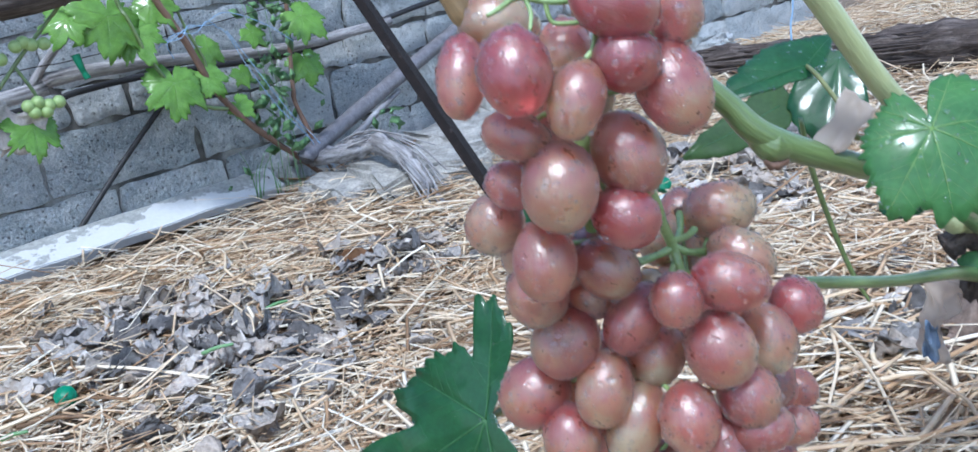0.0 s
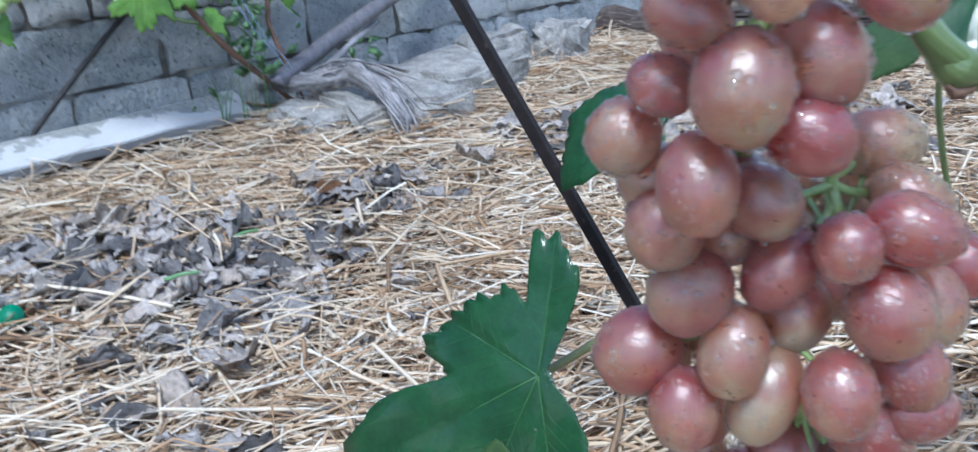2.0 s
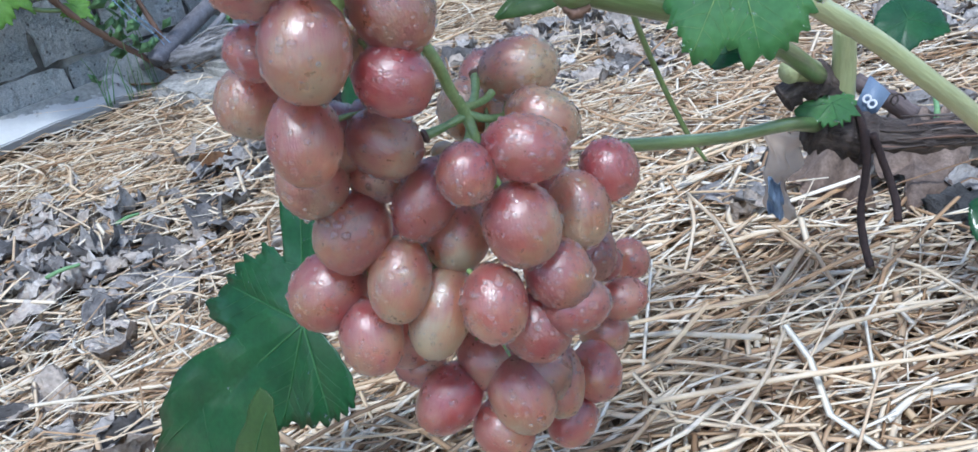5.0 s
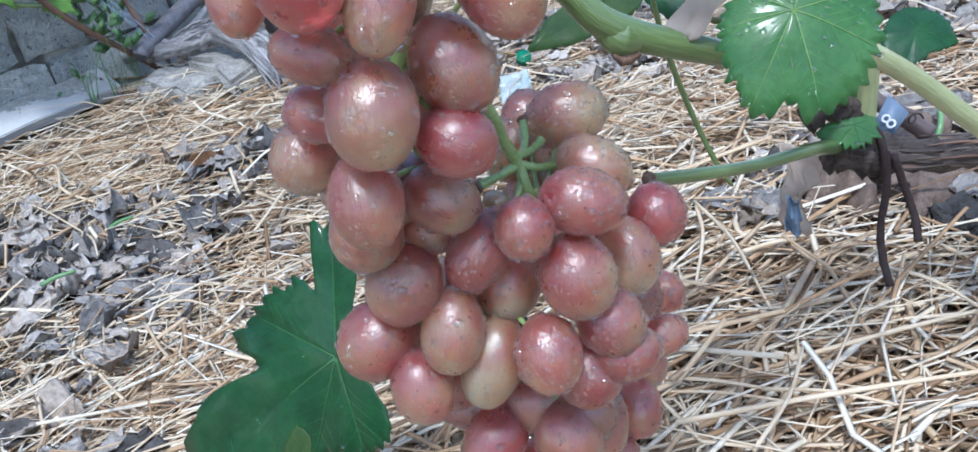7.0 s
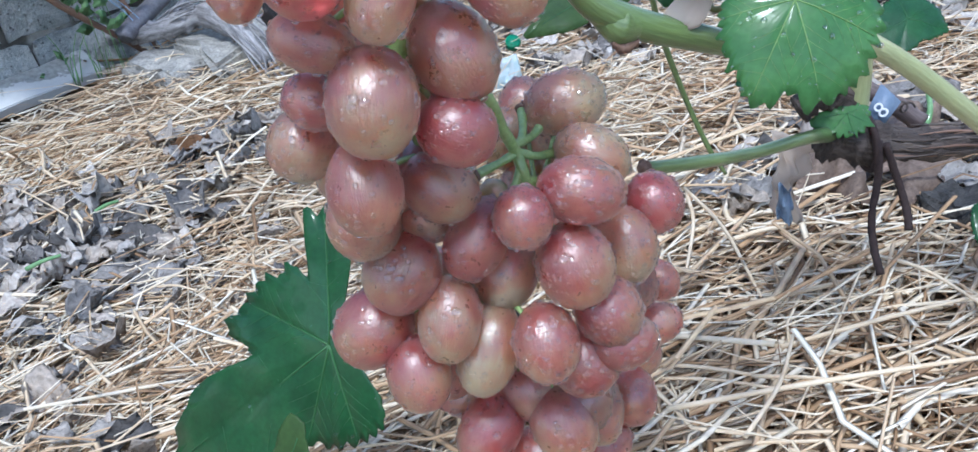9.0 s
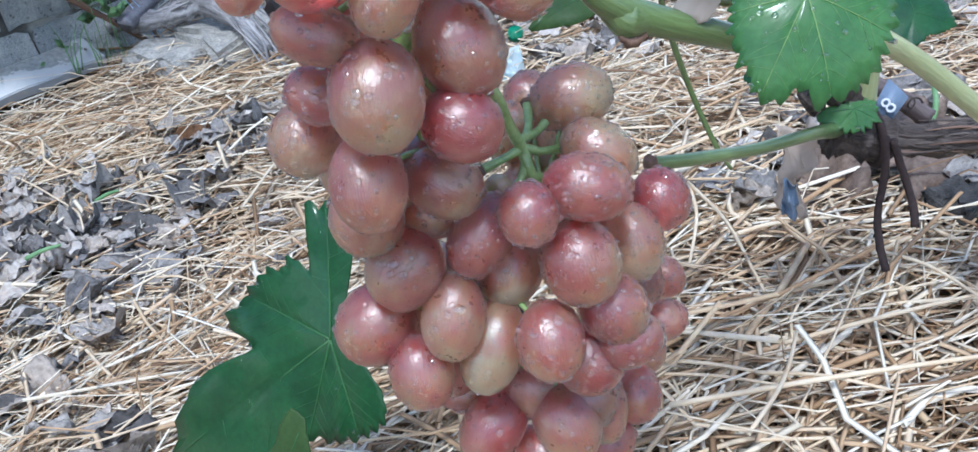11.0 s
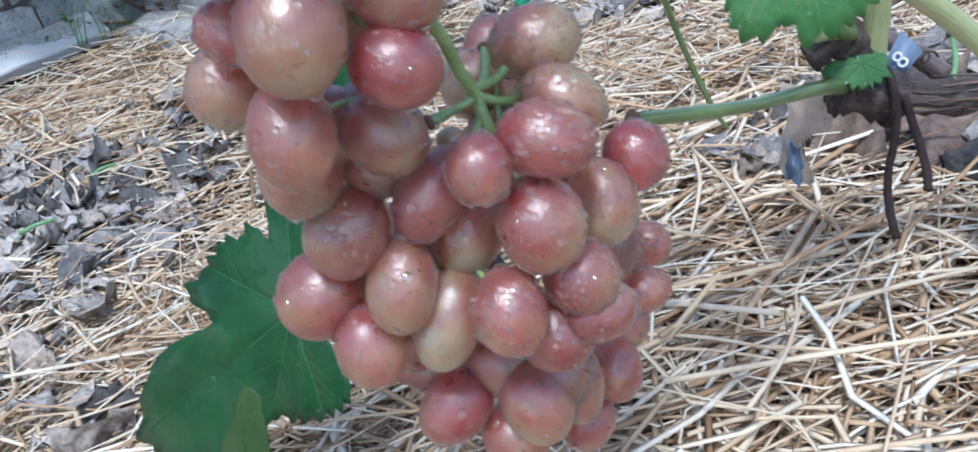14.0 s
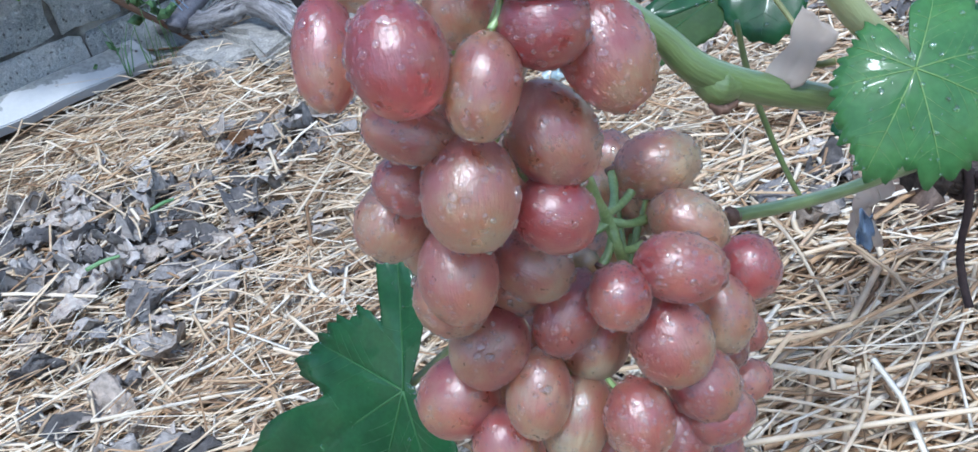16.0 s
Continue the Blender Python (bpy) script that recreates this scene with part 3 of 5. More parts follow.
def kerb_board():
    """A sawn board propped aslant: peeling white paint, worn bare along its upper edge."""
    bm = box_bm((1.41, 0.070, 0.022), 0.002)
    bmesh.ops.subdivide_edges(bm, edges=[e for e in bm.edges if e.calc_length() > 1.0], cuts=60)
    for v in bm.verts:
        v.co.z += 0.0025 * noise.noise(Vector((v.co.x * 12, v.co.y * 30, 1)))
        v.co.y += 0.0025 * noise.noise(Vector((v.co.x * 9, 3, v.co.z * 30)))
    me = bpy.data.meshes.new("kerb_board")
    bm.to_mesh(me)
    bm.free()
    me.materials.append(BOARD)
    ob = new("kerb_board", me)
    m = (WALL_TURN @ Euler((radians(30), radians(-1.3), 0)).to_matrix()).to_4x4()
    m.translation = on_wall(0.54 - 0.705, 0.051, 0.050)
    ob.matrix_world = m
    tagged(ob, "grey board with peeling white paint lying along the wall foot", "board")


kerb_board()


def iron_bar():
    """A flat dark bar driven slantwise into the bed."""
    a, b = Vector((0.0019, 0.5065, 0.3659)), Vector((0.0584, 0.4720, 0.2498))
    d = (b - a).normalized()
    top, foot = a - d * 0.45, b + d * 0.27
    bm = box_bm((0.0148, 0.006, (foot - top).length), 0.0008, 1)
    me = bpy.data.meshes.new("iron_bar")
    bm.to_mesh(me)
    bm.free()
    me.materials.append(IRON)
    ob = new("iron_bar", me)
    ob.matrix_world = look((top + foot) / 2, foot, 20)
    tagged(ob, "dark rusty flat iron bar leaning, driven into the straw bed", "iron bar")


iron_bar()

pipe = tube("leaning_pipe", [on_wall(0.572, 0.112, 0.143), on_wall(0.5849, 0.1167, 0.14), on_wall(0.8248, 0.1925, 0.08), on_wall(1.1057, 0.2802, 0.022), on_wall(1.19, 0.306, 0.018)], [0.0165, 0.0165], PIPE, sides=20, steps=10)
tagged(pipe, "dull grey round pipe leaning against the stone wall", "pipe")
stick = tube("leaning_stick", [on_wall(0.62, 0.09, 0.19), on_wall(0.655, 0.115, 0.17), on_wall(0.760, 0.149, 0.12), on_wall(0.879, 0.179, 0.06)], [0.009, 0.006], GREY_WOOD, rough=0.3)
tagged(stick, "weathered grey stick leaning beside the pipe", "stick")
hose = tube("irrigation_hose", [on_wall(-0.6, 0.285, 0.03), on_wall(0.10, 0.300, 0.03), on_wall(0.22, 0.313, 0.028), on_wall(0.37, 0.317, 0.026), on_wall(0.615, 0.304, 0.03), on_wall(0.79, 0.317, 0.028), on_wall(1.05, 0.357, 0.03), on_wall(1.7, 0.42, 0.03)], [0.006, 0.006], RUBBER, sides=10)
tagged(hose, "thin black irrigation hose running along the stone wall", "hose")
hose2 = tube("irrigation_hose", [on_wall(0.40, 0.29, 0.028), on_wall(0.342, 0.239, 0.02), on_wall(0.266, 0.174, 0.02), on_wall(0.159, 0.076, 0.02), on_wall(0.12, 0.03, 0.02)], [0.005, 0.005], RUBBER, sides=10)
tagged(hose2, "short black hose hanging down the stone wall", "hose")
rail = tube("weathered_rail", [on_wall(-0.5, 0.30, 0.06), on_wall(0.105, 0.325, 0.06), on_wall(0.173, 0.343, 0.06), on_wall(0.326, 0.342, 0.06), on_wall(0.62, 0.318, 0.05), on_wall(0.9, 0.33, 0.05)], [0.012, 0.013, 0.011, 0.010], GREY_WOOD, rough=0.25, ridges=5)
tagged(rail, "weathered grey vine arm tied along the stone wall", "vine arm")

# ---- old vine wood and rubble at the wall foot ----
old = tube("old_vine_arm", [(-0.432, 1.80, 0.085), (-0.37, 1.69, 0.097), (-0.312, 1.636, 0.102), (-0.252, 1.622, 0.105), (-0.2, 1.60, 0.115), (-0.141, 1.512, 0.095), (-0.095, 1.419, 0.05)], [0.016, 0.015, 0.016, 0.018, 0.019, 0.017, 0.012], GREY_WOOD, rough=0.55, ridges=7, sides=16, steps=8)
tagged(old, "old shaggy grey vine arm bending into the straw", "vine arm")
ARM_LINE = [(-0.309, 1.639, 0.097), (-0.252, 1.622, 0.116), (-0.2, 1.60, 0.124), (-0.141, 1.512, 0.102), (-0.095, 1.419, 0.055), (-0.075, 1.37, 0.03)]
strip_rnd = random.Random(31)
for _ in range(34):
    k = strip_rnd.randint(0, 3)
    o = Vector((strip_rnd.gauss(0, 0.009), strip_rnd.gauss(0, 0.009), strip_rnd.gauss(0.002, 0.005)))
    pts = [Vector(q) + o * (1 + 0.5 * i) + Vector((strip_rnd.gauss(0, 0.007), strip_rnd.gauss(0, 0.007), strip_rnd.gauss(0, 0.003))) for i, q in enumerate(ARM_LINE[k:k + 3])]
    tube("bark_strip", pts, [0.0012, 0.0022, 0.0010], GREY_WOOD, old, sides=5, steps=4)
trunk_far = tube("fallen_vine_trunk", [(0.30, 2.56, 0.05), (0.475, 2.42, 0.055), (0.666, 2.233, 0.058), (0.788, 2.117, 0.06), (0.906, 1.99, 0.062), (1.061, 1.867, 0.065), (1.35, 1.66, 0.07)], [0.052, 0.05, 0.046, 0.044, 0.046, 0.048, 0.05], BARK, rough=0.6, ridges=9, sides=28, steps=12)
tagged(trunk_far, "thick dark furrowed vine trunk lying on the straw", "vine trunk")
TRUNK_LINE = [(0.475, 2.42, 0.055), (0.57, 2.33, 0.056), (0.666, 2.233, 0.058), (0.73, 2.175, 0.059), (0.788, 2.117, 0.06), (0.85, 2.05, 0.061), (0.906, 1.99, 0.062), (1.061, 1.867, 0.065)]
for _ in range(60):
    k, turn = strip_rnd.randint(0, 4), strip_rnd.uniform(-0.6, 2.2)
    o = Vector((-0.72 * math.cos(turn), -0.69 * math.cos(turn), math.sin(turn))) * 0.046
    pts = [Vector(q) + o * strip_rnd.uniform(0.98, 1.1) + Vector((0, 0, strip_rnd.gauss(0, 0.003))) for q in TRUNK_LINE[k:k + 4]]
    tube("bark_strip", pts, [0.001, 0.005, 0.003, 0.001], BARK, trunk_far, sides=6, steps=4)


def rubble(place, size, turn, label, mat=PALE_STONE, seed=0):
    bm = box_bm(size, min(size) * 0.12, 2)
    bmesh.ops.subdivide_edges(bm, edges=bm.edges[:], cuts=3, use_grid_fill=True)
    for v in bm.verts:
        q = v.co * (1.3 / max(size)) * 4 + Vector((seed, 0, 0))
        v.co += 0.22 * min(size) * Vector((noise.noise(q), noise.noise(q + Vector((3, 0, 0))), noise.noise(q + Vector((0, 7, 0)))))
    me = bpy.data.meshes.new("rubble_stone")
    bm.to_mesh(me)
    bm.free()
    me.materials.append(mat)
    ob = new("rubble_stone", me)
    ob.matrix_world = Matrix.Translation(place) @ Euler(turn).to_matrix().to_4x4()
    tagged(ob, label, "stone", "rubble at the wall foot")


rubble((-0.25, 1.60, 0.022), (0.20, 0.16, 0.075), (0.10, 0.06, 0.75), "flat pale earth-covered stone at the board end", seed=1)
rubble((-0.13, 1.60, 0.040), (0.22, 0.20, 0.075), (0.06, -0.05, 0.5), "flat pale broken stone beside the straw", seed=8)
rubble((-0.03, 1.80, 0.055), (0.24, 0.22, 0.085), (0.05, -0.05, 0.75), "pale rough stone slab at the wall foot", seed=2)
rubble((0.06, 1.98, 0.075), (0.17, 0.09, 0.10), (0.0, 0.05, 0.78), "white-grey block resting before the wall", seed=3)
rubble((0.22, 2.10, 0.07), (0.13, 0.09, 0.10), (0.0, 0.0, 0.9), "pale broken block beside the wall", seed=4)
rubble((0.47, 2.75, 0.06), (0.16, 0.12, 0.12), (0.1, 0.0, 0.4), "grey round-edged stone behind the fallen trunk", STONE, seed=5)
rubble((0.70, 2.75, 0.05), (0.13, 0.11, 0.10), (0.0, 0.1, 1.2), "grey stone behind the fallen trunk", STONE, seed=6)

rubble((0.445, 0.462, 0.052), (0.042, 0.036, 0.026), (0.1, 0.1, 0.5), "dark crumbly clod of soil beside the dry leaf", CLOD, seed=9)

# ---- leaves ----
BEAD_RINGS = ((0.52, 0.70), (0.86, 0.40), (1.0, 0.05), (0.90, -0.25))
BEAD = [(0.0, 0.0, 0.82)] + [(math.cos(k) * r, math.sin(k) * r, z) for r, z in BEAD_RINGS for k in np.linspace(0, 2 * math.pi, 10)[:-1]]


def add_bead(p, nrm, r, verts, faces, tall=1.0, wide=1.0):
    """One drop of water seated on a surface."""
    q = nrm.to_track_quat("Z", "X").to_matrix()
    o = len(verts)
    verts += [p + q @ Vector((a * r * wide, b * r, c * r * tall)) for a, b, c in BEAD]
    for j in range(9):
        j2 = (j + 1) % 9
        faces.append((o, o + 1 + j, o + 1 + j2))
        for i in (0, 9, 18):
            faces.append((o + 1 + i + j, o + 10 + i + j, o + 10 + i + j2, o + 1 + i + j2))


def vine_leaf(hub, normal, tips, mat=None, droop=0.15, label="", teeth=None, parent=None, name="vine_leaf", petiole=None, thick=0.0005, wave=1.0, veins=None, bite=0.10, drops=0, vein_mat=None):
    """A vine leaf whose margin runs through (degrees, millimetres) tips round the hub, saw-toothed, arched and veined."""
    mat = mat or LEAF
    n = Vector(normal).normalized()
    ey = (Vector((0, 0, 1)) - n * n.z).normalized()
    ex = ey.cross(n)
    tips = sorted(tips)
    rmax = max(r for _, r in tips) / 1000
    around, rings = 180, 7
    teeth = teeth or 34
    deg = np.array([d for d, _ in tips] + [tips[0][0] + 360])
    rad = np.array([r for _, r in tips] + [tips[0][1]]) / 1000
    h = Vector(hub)
    verts, faces = [], []

    def margin(a):
        a = (a - deg[0]) % 360 + deg[0]
        k = int(np.clip(np.searchsorted(deg, a, side="right") - 1, 0, len(deg) - 2))
        f = (a - deg[k]) / max(deg[k + 1] - deg[k], 1e-6)
        da = radians(deg[k + 1] - deg[k])
        r0, r1 = rad[k], rad[k + 1]
        lin = r0 * r1 * math.sin(min(da, 3.0)) / max(r0 * math.sin(min(da, 3.0) * f) + r1 * math.sin(min(da, 3.0) * (1 - f)), 1e-6) if da > 1e-3 else r0
        r = 0.5 * lin + 0.5 * (r0 * (1 - f) + r1 * f)
        saw = (a * teeth / 360 + 0.6 * noise.noise(Vector((a * 0.05, hub[0] * 50, 0)))) % 1.0
        return r * (1 + bite * (0.5 - abs(saw - 0.35) * 1.4) * (0.7 + noise.noise(Vector((a * 0.11, 3, hub[2] * 50))))) + 0.0004

    seed = hub[0] * 90 + hub[2] * 41
    if veins is None:
        veins = []
        for d, r in sorted(tips, key=lambda q: -q[1]):
            if len(veins) < 5 and r > 0.45 * rmax * 1000 and all(abs((d - q + 180) % 360 - 180) > 38 for q in veins):
                veins.append(d)
    centre = np.array([radians(d) for d in veins])

    def lift(r, t):
        q = Vector((math.cos(t) * r / rmax, math.sin(t) * r / rmax, seed))
        z = -droop * rmax * (r / rmax) ** 2 + 0.10 * wave * rmax * noise.noise(q * 1.5) * (r / rmax)
        z += 0.03 * wave * rmax * noise.noise(q * 5.0) * (r / rmax)
        if len(centre):
            z -= 0.011 * rmax * max(0.0, 1 - 6 * float(np.min(np.abs(np.angle(np.exp(1j * (centre - t))))))) * min(1.0, r / rmax * 3)
        return z

    def place(r, t, off=0.0):
        return h + ex * (math.cos(t) * r) + ey * (math.sin(t) * r) + n * (lift(r, t) + off)

    for side in (0, 1):
        verts.append(place(0, 0, -thick * side))
        for i in range(1, rings + 1):
            for j in range(around):
                t = 2 * math.pi * j / around
                m = margin(math.degrees(t))
                smooth_m = m if i == rings else m * 0.995
                verts.append(place(smooth_m * i / rings, t, -thick * side))
    mcount = 1 + rings * around
    for side in (0, 1):
        s = side * mcount
        for j in range(around):
            j2 = (j + 1) % around
            f = [(s, s + 1 + j, s + 1 + j2)]
            for i in range(rings - 1):
                a = s + 1 + i * around
                f.append((a + j, a + around + j, a + around + j2, a + j2))
            faces += f if side == 0 else [tuple(reversed(q)) for q in f]
    a, b = 1 + (rings - 1) * around, mcount + 1 + (rings - 1) * around
    for j in range(around):
        j2 = (j + 1) % around
        faces.append((a + j, b + j, b + j2, a + j2))
    root = thing(name, (0, 0, 0), label, "vine leaf") if parent is None else parent
    blade = mesh_object("blade", verts, faces, mat, root)
    # main veins with side veins, raised a little
    vv, vf = [], []
    for d in veins:
        t, r = radians(d), margin(d) * 0.94
        w = 0.0001 + 0.0035 * rmax
        v, f = tube_data([place(r * q, t, 0.00012) for q in (0, 0.25, 0.5, 0.75, 1.0)], [w, w * 0.7, w * 0.35], 5, steps=3, base=len(vv))
        vv += v
        vf += f
        for q in (0.28, 0.45, 0.62, 0.78):
            for sg in (-1, 1):
                t2 = t + sg * (0.50 - 0.32 * q)
                r2 = min(r * (q + 0.34), margin(math.degrees(t2)) * 0.93)
                if r2 > r * q * 1.05:
                    tm = t + sg * abs(t2 - t) * 0.62
                    v, f = tube_data([place(r * q, t, 0.0001), place(r * q + (r2 - r * q) * 0.48, tm, 0.0001), place(r2, t2, 0.0001)], [w * 0.26, w * 0.12], 4, steps=3, base=len(vv))
                    vv += v
                    vf += f
    mesh_object("vein", vv, vf, vein_mat or LEAF_VEIN, root)
    if drops:
        beads = random.Random(int(abs(seed) * 100))
        dv, df = [], []
        for _ in range(drops):
            t = beads.uniform(0, 2 * math.pi)
            r = margin(math.degrees(t)) * (0.98 if beads.random() < 0.3 else math.sqrt(beads.random()) * 0.95)
            add_bead(place(r, t), n, beads.choice((0.0003, 0.0004, 0.0006, 0.0009)) * beads.uniform(0.8, 1.2), dv, df)
        wet = mesh_object("water_film", dv, df, WATER, root, label="clear beads of water", kind="stuff")
        wet.visible_shadow = False
    if petiole:
        tube("petiole", [h - n * 0.0006] + [Vector(q) for q in petiole], [rmax * 0.010 + 0.0004, rmax * 0.014 + 0.0005], PETIOLE, root, sides=8)
    return root


vine_leaf((0.0542, 0.2810, 0.1802), (-0.55, -0.74, 0.39), [(50, 4), (64, 14), (69, 26), (72, 38), (81, 44), (91, 53), (102, 52), (107, 39), (111, 26), (123, 37), (135, 35), (144, 41), (156, 44), (165, 48), (180, 57), (188, 44), (193, 41), (197, 68), (203, 89), (210, 108), (214, 125), (226, 111), (238, 81), (247, 53), (256, 42), (265, 42), (283, 40), (304, 38), (313, 36), (320, 30), (330, 18), (345, 7)], drops=60, label="large dark green lobed vine leaf hanging behind the grapes", droop=0.06, teeth=44, bite=0.15, veins=[92, 165, 215, 250, 285], petiole=[(0.085, 0.318, 0.176), (0.1159, 0.3262, 0.1882), (0.135, 0.30, 0.215)])
vine_leaf((0.0377, 0.2500, 0.1634), (-0.55, -0.74, 0.39), [(10, 3), (60, 6), (110, 9), (150, 8), (204, 12), (224, 26), (245, 42), (262, 36), (285, 18), (320, 6)], label="small olive green vine leaf overlapping the large leaf", mat=LEAF_OLIVE, droop=0.1, teeth=24)
vine_leaf((0.2108, 0.1945, 0.2965), (-0.13, -0.78, 0.61), [(8, 22), (47, 24), (70, 21), (80, 15), (86, 8), (92, 3), (100, 6), (106, 12), (117, 16), (144, 15), (173, 18), (205, 21), (223, 23), (237, 27), (246, 26), (258, 22), (267, 27), (281, 26), (302, 25), (336, 23)], drops=110, label="bright wet green vine leaf beside the shoot", mat=LEAF_MID, droop=0.3, veins=[8, 62, 142, 180, 236, 275, 328], teeth=38, bite=0.2, vein_mat=VEIN, petiole=[(0.214, 0.215, 0.293), (0.218, 0.235, 0.280)])
vine_leaf((0.2014, 0.2743, 0.3100), (0.10, -0.61, 0.79), [(15, 9), (40, 23), (68, 15), (116, 16), (169, 26), (186, 38), (196, 28), (214, 11), (290, 5)], drops=50, label="glossy dark green vine leaf above the shoot", petiole=[(0.1985, 0.255, 0.3085), (0.2011, 0.2420, 0.2993), (0.2026, 0.2375, 0.2924), (0.204, 0.2350, 0.2880), (0.2091, 0.2329, 0.2880)])
vine_leaf((0.2318, 0.3270, 0.3025), (-0.10, -0.74, 0.66), [(117, 6), (188, 15), (210, 27), (232, 36), (250, 38), (269, 35), (288, 24), (320, 10)], drops=50, label="wet bluish-green vine leaf behind the shoot")
vine_leaf((0.2034, 0.3228, 0.2873), (0.18, -0.66, 0.73), [(56, 12), (165, 17), (184, 38), (193, 50), (202, 41), (217, 24), (284, 8)], label="thin olive green vine leaf under the shoot", mat=LEAF_OLIVE)
vine_leaf((0.1125, 0.3854, 0.2481), (-0.38, -0.68, 0.63), [(28, 14), (62, 26), (101, 27), (142, 35), (164, 47), (179, 41), (214, 48), (225, 38), (236, 25), (303, 9)], label="dark green vine leaf hanging behind the grapes", droop=0.4, petiole=[(0.122, 0.37, 0.27), (0.135, 0.30, 0.30)])
vine_leaf((0.3040, 0.3420, 0.1950), (-0.02, -0.80, 0.60), [(9, 10), (149, 7), (174, 17), (192, 15), (216, 12), (272, 10), (324, 12)], drops=25, label="small toothed green leaf at the vine knot", teeth=16, bite=0.35, mat=LEAF_MID)
vine_leaf((0.4241, 0.4878, 0.1822), (-0.02, -0.68, 0.73), [(17, 22), (84, 19), (197, 26), (236, 27), (282, 16), (334, 27)], label="dark wet vine leaf low behind the cane")
vine_leaf((0.3947, 0.3567, 0.1084), (-0.03, -0.64, 0.77), [(23, 17), (133, 13), (206, 16), (229, 19), (300, 14)], label="green vine leaf low beside the old arm")
vine_leaf((0.2345, 0.2645, 0.2510), (-0.03, -0.64, 0.77), [(15, 5), (124, 8), (170, 12), (204, 10), (231, 5)], drops=20, label="small wet green leaf hanging below the shoot")

# ---- shoots of the near vine ----


def near_vine():
    vine = thing("vine_plant", (0.33, 0.36, 0.03), "old vine stump with green shoots, a dark knot and peeling bark", "grapevine")
    inv = Matrix.Translation((-0.33, -0.36, -0.03))

    def piece(name, pts, radii, mat, label="", **kw):
        ob = tube(name, pts, radii, mat, vine, label=label, **kw)
        ob.matrix_parent_inverse = inv
        return ob

    piece("old_arm", [(0.2969, 0.3578, 0.180), (0.3134, 0.3536, 0.174), (0.3414, 0.350, 0.1664), (0.3781, 0.352, 0.159), (0.45, 0.37, 0.15), (0.52, 0.40, 0.09), (0.55, 0.42, 0.01)], [0.009, 0.0125, 0.0075, 0.0065, 0.009, 0.011, 0.014], BARK, "dark old arm with peeling bark", rough=0.5, ridges=6, sides=18, steps=9)
    piece("old_arm", [(0.36, 0.372, 0.166), (0.350, 0.378, 0.176), (0.336, 0.383, 0.188)], [0.0055, 0.005, 0.0045], CANE_DARK, "purple-brown side cane", rough=0.2)
    piece("knot", [(0.2832, 0.3476, 0.2005), (0.296, 0.3487, 0.2051), (0.306, 0.3487, 0.202), (0.3114, 0.3536, 0.186)], [0.006, 0.008, 0.0075, 0.008], BARK, "swollen knot", rough=0.6, sides=14)
    piece("stub", [(0.2832, 0.3386, 0.2155), (0.293, 0.345, 0.213), (0.304, 0.350, 0.205)], [0.0055, 0.0062, 0.005], STEM_PALE, "pale stub", sides=12)
    piece("stub", [(0.313, 0.352, 0.190), (0.3125, 0.346, 0.210), (0.310, 0.338, 0.231)], [0.0062, 0.0055, 0.005], STEM_PALE, "pale cut stub", sides=12)
    piece("shoot", [(0.300, 0.345, 0.208), (0.262, 0.295, 0.240), (0.2135, 0.2394, 0.2728), (0.1735, 0.2291, 0.2934), (0.1592, 0.2278, 0.3091), (0.1441, 0.2251, 0.3253), (0.130, 0.222, 0.345), (0.115, 0.220, 0.37)], [0.0042, 0.0042, 0.0040, 0.0050, 0.0040, 0.0038, 0.0038, 0.0038], STEM, "green shoot carrying the grapes", sides=14, steps=8)
    piece("node", [(0.180, 0.2292, 0.2905), (0.1735, 0.2290, 0.2915), (0.167, 0.2288, 0.2975)], [0.0038, 0.0062, 0.0036], STEM, "swollen node", sides=12)
    piece("bud_scar", [(0.1775, 0.2275, 0.2862), (0.1730, 0.2268, 0.2852), (0.1700, 0.2268, 0.2880)], [0.0016, 0.0022, 0.0012], CANE, "brown bud scar", rough=0.5)
    piece("cut_spur", [(0.1865, 0.2704, 0.2256), (0.2107, 0.282, 0.2174), (0.240, 0.300, 0.207), (0.2716, 0.3188, 0.1987), (0.298, 0.348, 0.184)], [0.0026, 0.0027, 0.0026, 0.0030, 0.0040], STEM, "cut green spur", sides=14)
    piece("cut_face", [(0.1880, 0.2711, 0.2251), (0.1860, 0.2702, 0.2258), (0.1845, 0.2694, 0.2263)], [0.0026, 0.0033, 0.0016], CANE, "brown withered cut end", rough=0.5)
    piece("pale_shoot", [(0.165, 0.202, 0.368), (0.1861, 0.2084, 0.3379), (0.2096, 0.2163, 0.3024), (0.240, 0.230, 0.276), (0.2724, 0.2437, 0.251), (0.3076, 0.2569, 0.2187), (0.37, 0.295, 0.165), (0.43, 0.345, 0.150)], [0.0038, 0.0039, 0.0038, 0.0035, 0.0036, 0.0038, 0.0044, 0.0055], STEM_PALE, "pale green shoot", sides=14)
    piece("side_shoot", [(0.2050, 0.300, 0.285), (0.2108, 0.3096, 0.2608), (0.2204, 0.3181, 0.2298), (0.2295, 0.3211, 0.2036), (0.236, 0.322, 0.19)], [0.0010, 0.0013, 0.0012, 0.0012, 0.0008], STEM, "thin green side shoot")
